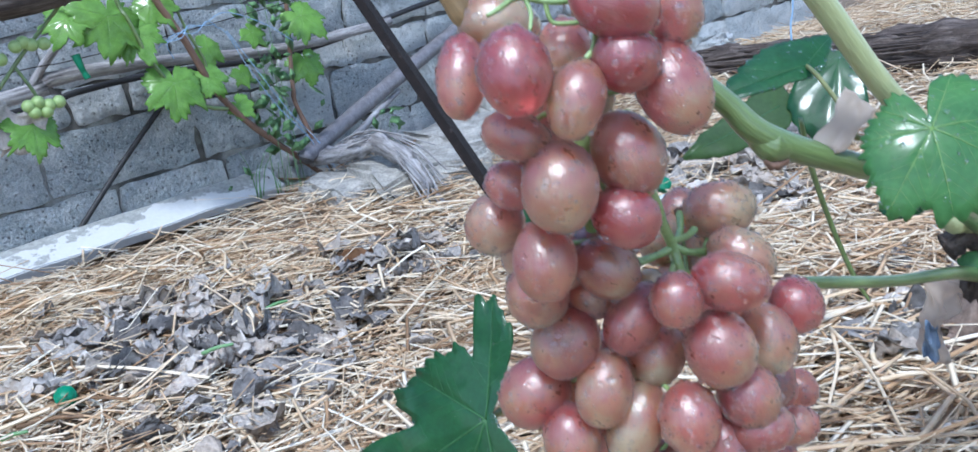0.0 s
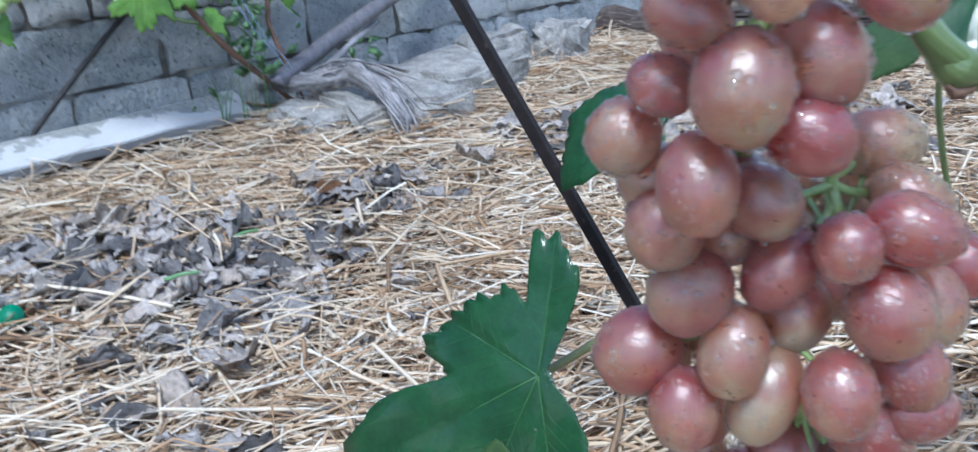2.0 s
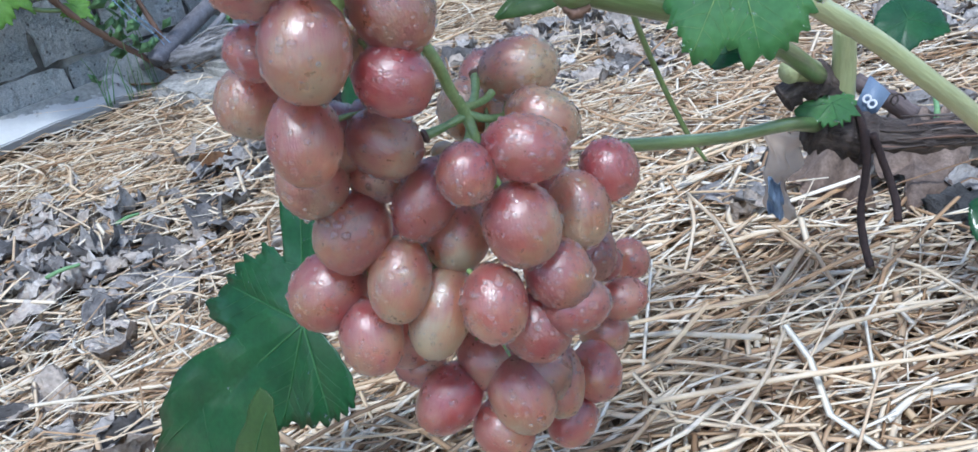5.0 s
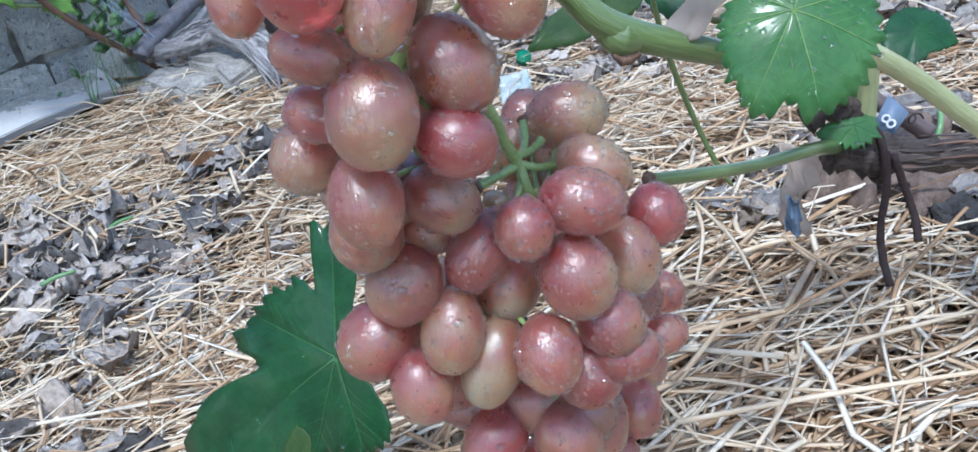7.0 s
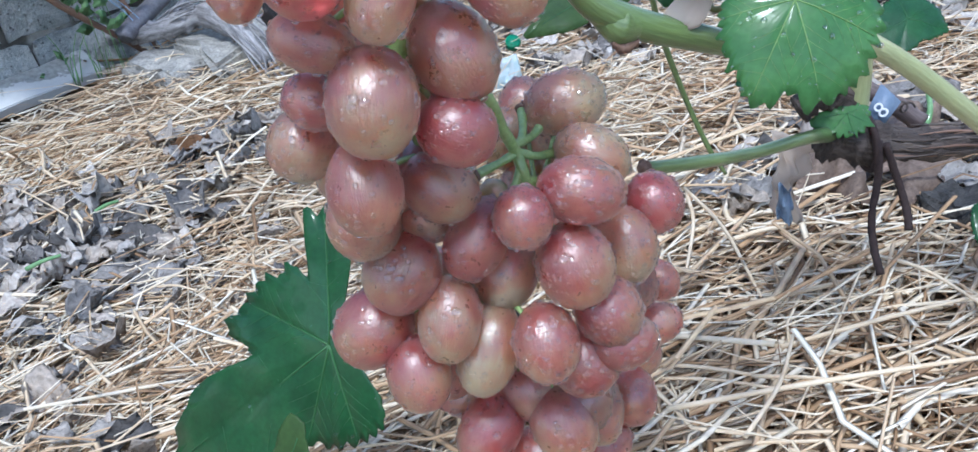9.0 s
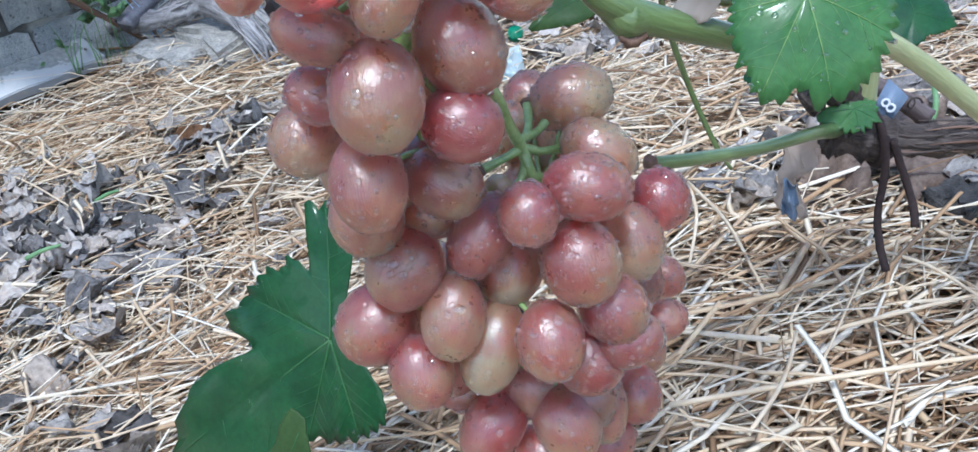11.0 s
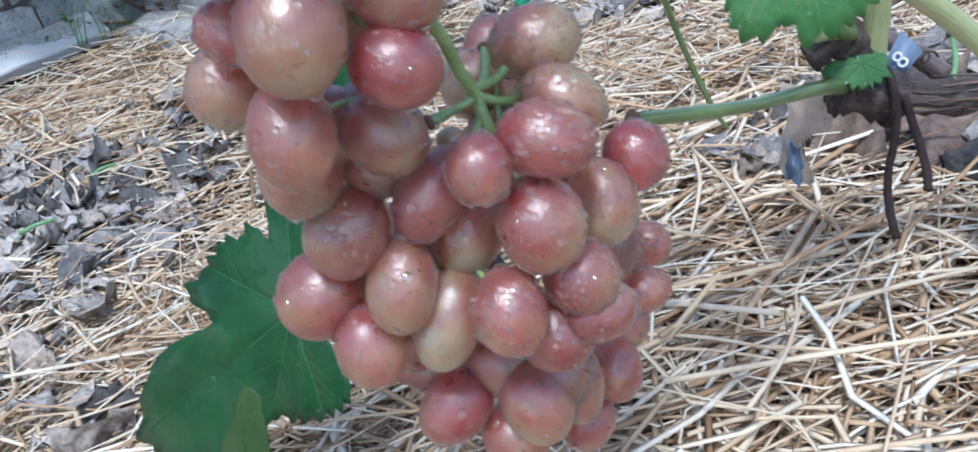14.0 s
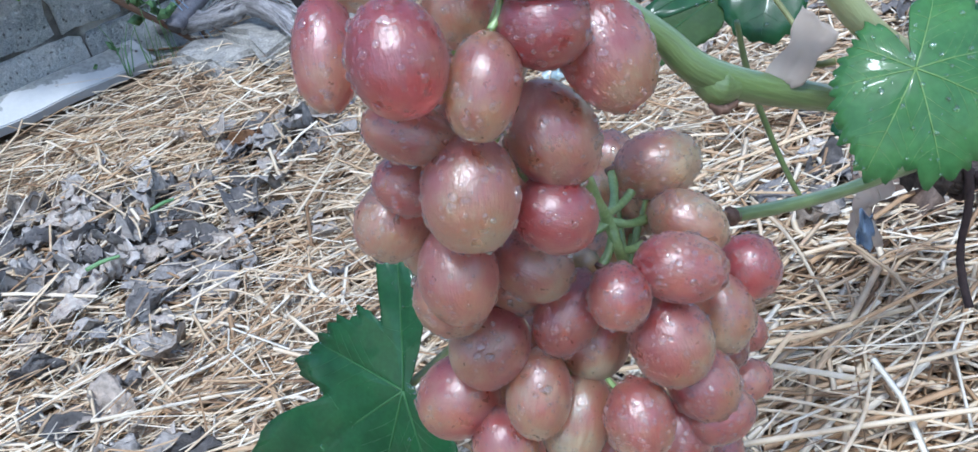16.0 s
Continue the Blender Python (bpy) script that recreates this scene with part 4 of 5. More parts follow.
    piece("cane_stub", [(0.0725, 0.2050, 0.3740), (0.0765, 0.2055, 0.3600), (0.0812, 0.2060, 0.3490), (0.0840, 0.2065, 0.3440)], [0.0032, 0.0036, 0.0034, 0.0022], OCHRE, "golden brown cane end", sides=12, rough=0.25)
    strips = random.Random(8)
    line = [Vector(q) for q in ((0.3050, 0.3560, 0.178), (0.3134, 0.3536, 0.174), (0.3270, 0.3515, 0.170), (0.3414, 0.350, 0.1664), (0.3600, 0.351, 0.163), (0.3781, 0.352, 0.159), (0.41, 0.36, 0.155), (0.45, 0.37, 0.15))]
    for i in range(13):
        k, t = strips.randint(0, 4), strips.uniform(-0.5, 2.6)
        o = Vector((0, -math.cos(t), math.sin(t))) * 0.0085
        pts = [q + o * strips.uniform(0.85, 1.15) + Vector((0, 0, strips.gauss(0, 0.0008))) for q in line[k:k + 4]]
        piece("bark_strip", pts, [0.0002, 0.0008, 0.0006, 0.0002], (BARK, CANE, BARK)[i % 3], sides=5, steps=4)
    for x, y, z, r in ((0.347, 0.362, 0.180, 0.0034), (0.374, 0.350, 0.172, 0.0040), (0.381, 0.349, 0.175, 0.0030)):
        curl = [(x + r * math.cos(a) * (1 - a * 0.05), y + 0.0008 * a, z + r * math.sin(a) * (1 - a * 0.05)) for a in np.linspace(0, 9.5, 16)]
        piece("tendril", curl, [0.0006, 0.0005], BARK, "dry curled tendril", sides=5, steps=2)
    return vine


near_vine()


def tie():
    t = thing("tie_cord", (0.318, 0.35, 0.17), "dark brown tie cord hanging from the old vine arm", "cord")
    inv = Matrix.Translation((-0.318, -0.35, -0.17))
    for pts in ([(0.3182, 0.3400, 0.1782), (0.3170, 0.3385, 0.160), (0.3121, 0.336, 0.1412), (0.3095, 0.330, 0.128), (0.3083, 0.322, 0.1167)],
                [(0.3210, 0.3390, 0.1760), (0.3245, 0.3380, 0.163), (0.3268, 0.3350, 0.1514), (0.3262, 0.329, 0.142), (0.3239, 0.3242, 0.1360)]):
        ob = tube("cord_end", pts, [0.0020, 0.0019, 0.0020], TIE, t, sides=8, rough=0.2)
        ob.matrix_parent_inverse = inv
    loop = [(0.319 + 0.002 * math.cos(a), 0.3525 + 0.0135 * math.cos(a), 0.173 + 0.0135 * math.sin(a)) for a in np.linspace(0, 2 * math.pi, 13)]
    ob = tube("cord_loop", loop, [0.002, 0.002], TIE, t, sides=8)
    ob.matrix_parent_inverse = inv


tie()


def variety_tag():
    t = thing("plant_tag", (0.335, 0.37, 0.18), "grey-blue plastic plant tag wrapped on the cane", "tag")
    inv = Matrix.Translation((-0.335, -0.37, -0.18))
    a, b, c, d = [Vector(p) for p in ((0.3254, 0.3673, 0.1779), (0.3361, 0.3680, 0.1944), (0.3428, 0.3616, 0.1850), (0.3308, 0.3617, 0.1715))]
    verts, faces = [], []
    n = (b - a).cross(c - b).normalized()
    for k in range(2):
        for i in range(7):
            f = i / 6
            for e0, e1 in ((a, d), (b, c)):
                verts.append(e0.lerp(e1, f) - n * (0.004 * math.sin(math.pi * f) - 0.0005 * k))
    for i in range(6):
        faces.append((2 * i, 2 * i + 1, 2 * i + 3, 2 * i + 2))
        faces.append((14 + 2 * i + 2, 14 + 2 * i + 3, 14 + 2 * i + 1, 14 + 2 * i))
        faces.append((2 * i, 2 * i + 2, 16 + 2 * i, 14 + 2 * i))
        faces.append((2 * i + 1, 15 + 2 * i, 17 + 2 * i, 2 * i + 3))
    ob = mesh_object("tag_plate", verts, faces, TAG, t)
    ob.matrix_parent_inverse = inv
    curve = bpy.data.curves.new("figure", "FONT")
    curve.body, curve.size, curve.align_x, curve.align_y, curve.extrude = "8", 0.011, "CENTER", "CENTER", 0.0002
    fig = new("figure", curve)
    curve.materials.append(CHALK)
    fig.parent = t
    fig.matrix_parent_inverse = inv
    mid = (a + b + c + d) / 4
    out = -n if n.y > 0 else n
    z = out
    x = (Vector((0.75, -0.2, 0.6)) - z * z.dot(Vector((0.75, -0.2, 0.6)))).normalized()
    y = z.cross(x)
    m = Matrix((x, y, z)).transposed().to_4x4()
    m.translation = mid + out * 0.0055
    fig.matrix_basis = m


variety_tag()


def papery(name, corners, mat, label, category="dry leaf", curl=0.25, seed=0.0, ragged=0.22):
    """A dry sheet bent between four corners, wavy and with thickness."""
    p = [Vector(q) for q in corners]
    n = (p[1] - p[0]).cross(p[3] - p[0]).normalized()
    size = (p[2] - p[0]).length
    k = 17
    verts, faces = [], []
    for side in (0, 1):
        for j in range(k):
            for i in range(k):
                u, v = i / (k - 1), j / (k - 1)
                q = p[0].lerp(p[1], u).lerp(p[3].lerp(p[2], u), v)
                edge = ragged * size * noise.noise(Vector((u * 3 + seed, v * 3, 2)))
                q += (p[1] - p[0]).normalized() * edge * abs(2 * u - 1) + (p[3] - p[0]).normalized() * edge * abs(2 * v - 1)
                q += n * curl * size * 0.35 * (0.5 - abs(noise.noise(Vector((u * 5 + seed, v * 4, 8)))) - 0.5 * abs(noise.noise(Vector((u * 11 + seed, v * 9, 1)))))
                q += n * (curl * size * (noise.noise(Vector((u * 2.2 + seed, v * 2.2, 5))) + 0.5 * (u - 0.5) ** 2) - 0.0005 * side)
                verts.append(q)
    for side in (0, 1):
        for j in range(k - 1):
            for i in range(k - 1):
                a = side * k * k + j * k + i
                f = (a, a + 1, a + k + 1, a + k)
                faces.append(f if side == 0 else tuple(reversed(f)))
    rim = list(range(k)) + [k * (j + 1) - 1 for j in range(1, k)] + [k * (k - 1) + i for i in range(k - 2, -1, -1)] + [j * k for j in range(k - 2, 0, -1)]
    for q in range(len(rim)):
        a, b = rim[q], rim[(q + 1) % len(rim)]
        faces.append((b, a, a + k * k, b + k * k))
    ob = mesh_object(name, verts, faces, mat)
    return tagged(ob, label, category)


papery("dry_leaf", [(0.1876, 0.2304, 0.2887), (0.1958, 0.226, 0.2861), (0.2075, 0.2262, 0.2985), (0.2000, 0.2314, 0.3070)], TISSUE, "pale papery dry leaf scrap caught on the green shoot", curl=0.06, ragged=0.12)
papery("dry_leaf", [(0.284, 0.372, 0.174), (0.307, 0.378, 0.174), (0.303, 0.390, 0.118), (0.291, 0.388, 0.120)], TISSUE, "withered whitish leaf hanging from the cut spur", curl=0.3, seed=4.0, ragged=0.10)
papery("dry_leaf", [(0.281, 0.370, 0.152), (0.287, 0.368, 0.150), (0.289, 0.372, 0.128), (0.281, 0.374, 0.130)], TAG, "blue-grey withered leaf flap under the spur", curl=0.3, seed=9.0, ragged=0.06)
papery("dry_leaf", [(-0.205, 1.10, 0.024), (-0.150, 1.085, 0.027), (-0.145, 1.10, 0.044), (-0.195, 1.115, 0.038)], BROWN_LEAF, "single brown curled dead leaf lying on grey litter", curl=0.3, seed=2.0)
papery("dry_leaf", [(0.415, 0.485, 0.052), (0.475, 0.495, 0.052), (0.495, 0.555, 0.095), (0.425, 0.565, 0.090)], BROWN_GREY, "large pinkish-brown dry leaf lying under the vine arm", curl=0.25, seed=6.0)
papery("dry_leaf", [(0.355, 0.505, 0.050), (0.405, 0.500, 0.052), (0.415, 0.55, 0.085), (0.365, 0.555, 0.080)], BROWN_GREY, "crumpled pale dry leaf on the straw", curl=0.3, seed=8.0)

PLASTIC, plastic_nt, plastic_p = material("pale_clear_plastic", 0.12)
plastic_nt.links.new(ramp(plastic_nt, noise_tex(plastic_nt, 60.0, 3.0), [(0.35, (0.52, 0.72, 0.76)), (0.65, (0.80, 0.86, 0.88))]), plastic_p.inputs["Base Color"])
plastic_p.inputs["Transmission Weight"].default_value = 0.45
papery("plastic_scrap", [(0.210, 1.020, 0.034), (0.252, 1.024, 0.036), (0.252, 1.040, 0.068), (0.214, 1.040, 0.066)], PLASTIC, "bent scrap of pale blue clear plastic lying on straw", "plastic scrap", curl=0.22, seed=12.0, ragged=0.05)

# ---- long stalks and green blades lying on the mulch ----


def stalk(a, b, wide, bow=0.004, mat=None, name="straw_stalk", label="long pale dry straw stalk lying on the mulch", category="straw stalk", group="long straw stalks"):
    a, b = Vector(a), Vector(b)
    mid = a.lerp(b, 0.45) + Vector((bow, -bow, abs(bow)))
    ob = tube(name, [a, mid, b], [wide, wide * 0.9, wide * 0.7], mat or STRAW, sides=8, steps=5)
    tagged(ob, label, category, group)


for a, b, w in (((0.289, 0.549, 0.075), (0.280, 0.400, 0.068), 0.0017), ((0.288, 0.543, 0.074), (0.255, 0.458, 0.062), 0.0019), ((0.186, 0.371, 0.068), (0.249, 0.320, 0.075), 0.0016),
                ((0.291, 0.472, 0.068), (0.330, 0.474, 0.066), 0.0023), ((0.188, 0.354, 0.070), (0.252, 0.313, 0.072), 0.0013), ((0.265, 0.343, 0.074), (0.378, 0.347, 0.070), 0.0018),
                ((0.241, 0.324, 0.076), (0.289, 0.286, 0.078), 0.0014), ((0.193, 0.314, 0.078), (0.341, 0.289, 0.080), 0.0020), ((0.217, 0.277, 0.082), (0.271, 0.340, 0.082), 0.0015),
                ((0.352, 0.411, 0.068), (0.404, 0.427, 0.066), 0.0018), ((0.353, 0.419, 0.068), (0.371, 0.336, 0.074), 0.0016), ((-0.426, 1.121, 0.040), (-0.277, 0.917, 0.038), 0.0017),
                ((-0.277, 0.917, 0.038), (-0.252, 0.856, 0.036), 0.0017), ((-0.515, 0.818, 0.034), (-0.407, 0.921, 0.036), 0.0015), ((-0.349, 1.031, 0.042), (-0.206, 1.037, 0.044), 0.0015),
                ((-0.150, 0.709, 0.030), (-0.107, 0.672, 0.034), 0.0016), ((-0.057, 0.843, 0.030), (-0.001, 0.796, 0.034), 0.0016), ((-0.059, 0.825, 0.030), (0.002, 0.783, 0.036), 0.0017),
                ((-0.050, 0.837, 0.034), (-0.004, 0.777, 0.032), 0.0015), ((-0.052, 0.814, 0.034), (-0.008, 0.808, 0.034), 0.0014)):
    stalk(a, b, w * 0.78)
for a, b in (((-0.300, 0.818, 0.034), (-0.265, 0.822, 0.038)), ((-0.260, 0.932, 0.036), (-0.233, 0.939, 0.040)), ((-0.453, 0.681, 0.030), (-0.425, 0.681, 0.034)), ((0.455, 0.520, 0.080), (0.475, 0.545, 0.110))):
    stalk(a, b, 0.0024, 0.003, WEED, "grass_blade", "short green grass blade lying on the dry leaves", "grass blade", "green blades")

# ---- bottle caps, clip, twine ----


def bottle_cap(place, turn):
    t = thing("bottle_cap", place, "green plastic bottle cap lying in the straw", "bottle cap", "bottle caps")
    t.rotation_euler, t.scale = turn, (0.78, 0.78, 0.78)
    bm = bmesh.new()
    bmesh.ops.create_cone(bm, cap_ends=True, segments=36, radius1=0.0145, radius2=0.0138, depth=0.016)
    bmesh.ops.bevel(bm, geom=[e for e in bm.edges if e.verts[0].co.z > 0 and e.verts[1].co.z > 0], offset=0.002, segments=3, affect="EDGES")
    for v in bm.verts:
        if abs(v.co.z) < 0.02 and v.co.xy.length > 0.0135 and int(round(math.atan2(v.co.y, v.co.x) / (2 * math.pi / 36))) % 2:
            v.co.xy *= 0.965
    part("shell", bm, GREEN_PLASTIC, t)


bottle_cap((-0.425, 0.755, 0.034), (0.9, 0.3, 0.2))
bottle_cap((0.274, 1.21, ground_z(0.274, 1.21) + 0.030), (0.4, -0.5, 1.0))

clip = mesh_object("plastic_clip", *tube_data([on_wall(0.200, 0.374, 0.145), on_wall(0.202, 0.356, 0.148), on_wall(0.205, 0.345, 0.147), on_wall(0.208, 0.334, 0.147)], [0.0075, 0.0055, 0.0045, 0.006], 8), GREEN_PLASTIC)
tagged(clip, "small green plastic clip on the trellis wire", "clip")
for k, pts in enumerate(([on_wall(0.446, 0.381, 0.15), on_wall(0.465, 0.363, 0.15), on_wall(0.491, 0.296, 0.15), on_wall(0.534, 0.211, 0.15), on_wall(0.584, 0.138, 0.15), on_wall(0.614, 0.054, 0.15)],
                         [on_wall(0.330, 0.362, 0.16), on_wall(0.365, 0.380, 0.165), on_wall(0.40, 0.375, 0.165), on_wall(0.43, 0.392, 0.155), on_wall(0.45, 0.378, 0.15)],
                         [on_wall(0.352, 0.340, 0.16), on_wall(0.345, 0.366, 0.165), on_wall(0.372, 0.372, 0.17), on_wall(0.392, 0.390, 0.16), on_wall(0.42, 0.386, 0.155), on_wall(0.47, 0.402, 0.15), on_wall(0.54, 0.372, 0.15), on_wall(0.60, 0.33, 0.14)],
                         [on_wall(0.465, 0.37, 0.15), on_wall(0.50, 0.30, 0.153), on_wall(0.55, 0.205, 0.15), on_wall(0.60, 0.13, 0.15), on_wall(0.63, 0.05, 0.15)],
                         [on_wall(0.308, 0.375, 0.155), on_wall(0.351, 0.370, 0.16), on_wall(0.394, 0.386, 0.155), on_wall(0.447, 0.384, 0.15)])):
    tw = tube("twine", pts, [0.0008, 0.0008], TWINE, sides=6)
    tagged(tw, "pale blue garden twine tied to the vine" if k else "pale blue garden twine stretched down to the ground", "twine")
hang = tube("twine", [(0.565, 1.465, 0.62), (0.5607, 1.4622, 0.2733), (0.5515, 1.4592, 0.2007), (0.55, 1.45, 0.04)], [0.0016, 0.0016], TWINE, sides=6)
tagged(hang, "blue garden twine hanging straight down to the straw", "twine")
wire = tube("trellis_wire", [on_wall(-0.4, 0.33, 0.14), on_wall(0.084, 0.364, 0.14), on_wall(0.199, 0.367, 0.14), on_wall(0.459, 0.388, 0.14), on_wall(1.3, 0.47, 0.12)], [0.0009, 0.0009], IRON, sides=5)
tagged(wire, "thin dark trellis wire before the wall", "wire")

# ---- the young vine at the wall ----


def wall_vine():
    vine = thing("young_vine", on_wall(0.60, 0.06, 0.16), "brown vine cane with bright green leaves before the wall", "grapevine")
    inv = Matrix.Translation(-on_wall(0.60, 0.06, 0.16))

    def piece(name, pts, radii, mat, **kw):
        ob = tube(name, pts, radii, mat, vine, **kw)
        ob.matrix_parent_inverse = inv

    piece("cane", [on_wall(0.62, 0.055, 0.11), on_wall(0.56, 0.118, 0.11), on_wall(0.522, 0.155, 0.11), on_wall(0.453, 0.223, 0.135), on_wall(0.410, 0.286, 0.15), on_wall(0.386, 0.360, 0.15), on_wall(0.352, 0.440, 0.15), on_wall(0.31, 0.56, 0.15)], [0.0050, 0.0058, 0.0062, 0.0065, 0.006], CANE, sides=10, rough=0.2)
    piece("cane", [on_wall(0.62, 0.06, 0.14), on_wall(0.599, 0.198, 0.10), on_wall(0.599, 0.242, 0.10), on_wall(0.613, 0.325, 0.10), on_wall(0.627, 0.408, 0.10), on_wall(0.65, 0.6, 0.1)], [0.0048, 0.0045, 0.0042], CANE, sides=10, rough=0.2)
    piece("green_shoot", [on_wall(0.43, 0.235, 0.15), on_wall(0.386, 0.249, 0.16), on_wall(0.348, 0.279, 0.16), on_wall(0.311, 0.346, 0.16), on_wall(0.293, 0.416, 0.16), on_wall(0.286, 0.448, 0.15), on_wall(0.27, 0.58, 0.15)], [0.004, 0.0035, 0.003], STEM, sides=8)
    piece("green_shoot", [on_wall(0.413, 0.300, 0.14), on_wall(0.413, 0.332, 0.14), on_wall(0.397, 0.381, 0.14), on_wall(0.384, 0.437, 0.14), on_wall(0.36, 0.55, 0.14)], [0.003, 0.0025], STEM, sides=8)
    rnd = random.Random(21)
    shape = [(0, 66), (12, 55), (20, 50), (28, 41), (38, 49), (48, 61), (58, 52), (68, 49), (80, 42), (92, 47), (106, 54), (118, 46), (132, 45), (148, 40), (164, 34), (175, 20), (180, 8), (185, 20), (196, 34), (212, 40), (228, 45), (242, 46), (254, 54), (268, 47), (280, 42), (292, 49), (302, 52), (312, 61), (322, 49), (332, 41), (340, 50), (348, 55)]
    spots = [(0.338, 0.300, 0.17, 0.068, -1.75), (0.405, 0.300, 0.155, 0.048, -1.1), (0.262, 0.425, 0.16, 0.078, -1.85), (0.300, 0.392, 0.15, 0.058, -1.2), (0.200, 0.430, 0.15, 0.050, -2.2),
             (0.430, 0.345, 0.13, 0.042, -0.6), (0.640, 0.375, 0.12, 0.062, -0.9), (0.640, 0.285, 0.10, 0.050, -1.5), (0.465, 0.235, 0.13, 0.034, -0.9), (0.345, 0.435, 0.14, 0.05, -1.0), (0.075, 0.285, 0.27, 0.05, -1.8), (0.49, 0.290, 0.12, 0.03, -1.4), (0.53, 0.36, 0.12, 0.035, -1.0)]
    for s, z, out, size, turn in spots:
        tips = [((d + math.degrees(turn)) % 360, r * size * 0.9 * 1000 / 60 * rnd.uniform(0.9, 1.1)) for d, r in shape]
        nrm = -WALL_N + Vector((rnd.uniform(-0.4, 0.4), 0, rnd.uniform(0.1, 0.8)))
        lf = vine_leaf(on_wall(s, z, out), nrm, [(d, r) for d, r in tips], mat=LEAF_LIGHT, teeth=30, label="bright green toothed vine leaf on the young vine", droop=0.30, wave=1.8, bite=0.26, vein_mat=VEIN)


wall_vine()


def green_bunch(grapes, stalk, label):
    """A few hard green grapes on a thin stalk."""
    base = on_wall(*stalk[0])
    t = thing("unripe_bunch", base, label, "grapes", "unripe bunches")
    for s, z in grapes:
        bm = bmesh.new()
        bmesh.ops.create_icosphere(bm, subdivisions=3, radius=0.0095)
        ob = part("grape", bm, UNRIPE, t)
        ob.location = on_wall(s, z, 0.28) - base
    tube("stalk", [on_wall(*q) - base for q in stalk], [0.003, 0.0025], STEM, t)


green_bunch(((0.081, 0.398), (0.102, 0.397), (0.119, 0.396), (0.057, 0.384), (0.092, 0.402)), ((0.044, 0.343, 0.27), (0.088, 0.385, 0.27), (0.132, 0.425, 0.28), (0.157, 0.452, 0.29), (0.2, 0.52, 0.29)), "small bunch of hard pale green unripe grapes")
green_bunch(((0.074, 0.314), (0.088, 0.317), (0.102, 0.310), (0.116, 0.312), (0.080, 0.304), (0.096, 0.302)), ((0.094, 0.30, 0.27), (0.09, 0.33, 0.27), (0.075, 0.37, 0.27)), "low small bunch of unripe green grapes over a leaf")
papery("paper_bag", [on_wall(0.02, 0.25, 0.26), on_wall(0.09, 0.25, 0.26), on_wall(0.10, 0.315, 0.265), on_wall(0.03, 0.315, 0.265)], PAPERY, "thin whitish bag below the unripe grapes", "bag", curl=0.2, seed=3.0)
twig = tube("grey_twig", [on_wall(0.14, 0.335, 0.06), on_wall(0.187, 0.384, 0.07), on_wall(0.225, 0.415, 0.07), on_wall(0.27, 0.50, 0.07)], [0.007, 0.006, 0.005], GREY_WOOD, rough=0.3)
tagged(twig, "bare grey twig rising from the weathered vine arm", "twig")
beam = tube("old_vine_beam", [on_wall(-0.5, 0.455, 0.3), on_wall(0.07, 0.462, 0.3), on_wall(0.154, 0.470, 0.3), on_wall(0.23, 0.478, 0.3), on_wall(0.40, 0.52, 0.3), on_wall(0.9, 0.62, 0.3)], [0.026, 0.024, 0.022, 0.02], BARK, rough=0.3, ridges=5, sides=14)
tagged(beam, "thick brown old vine arm above the young vine", "vine arm")


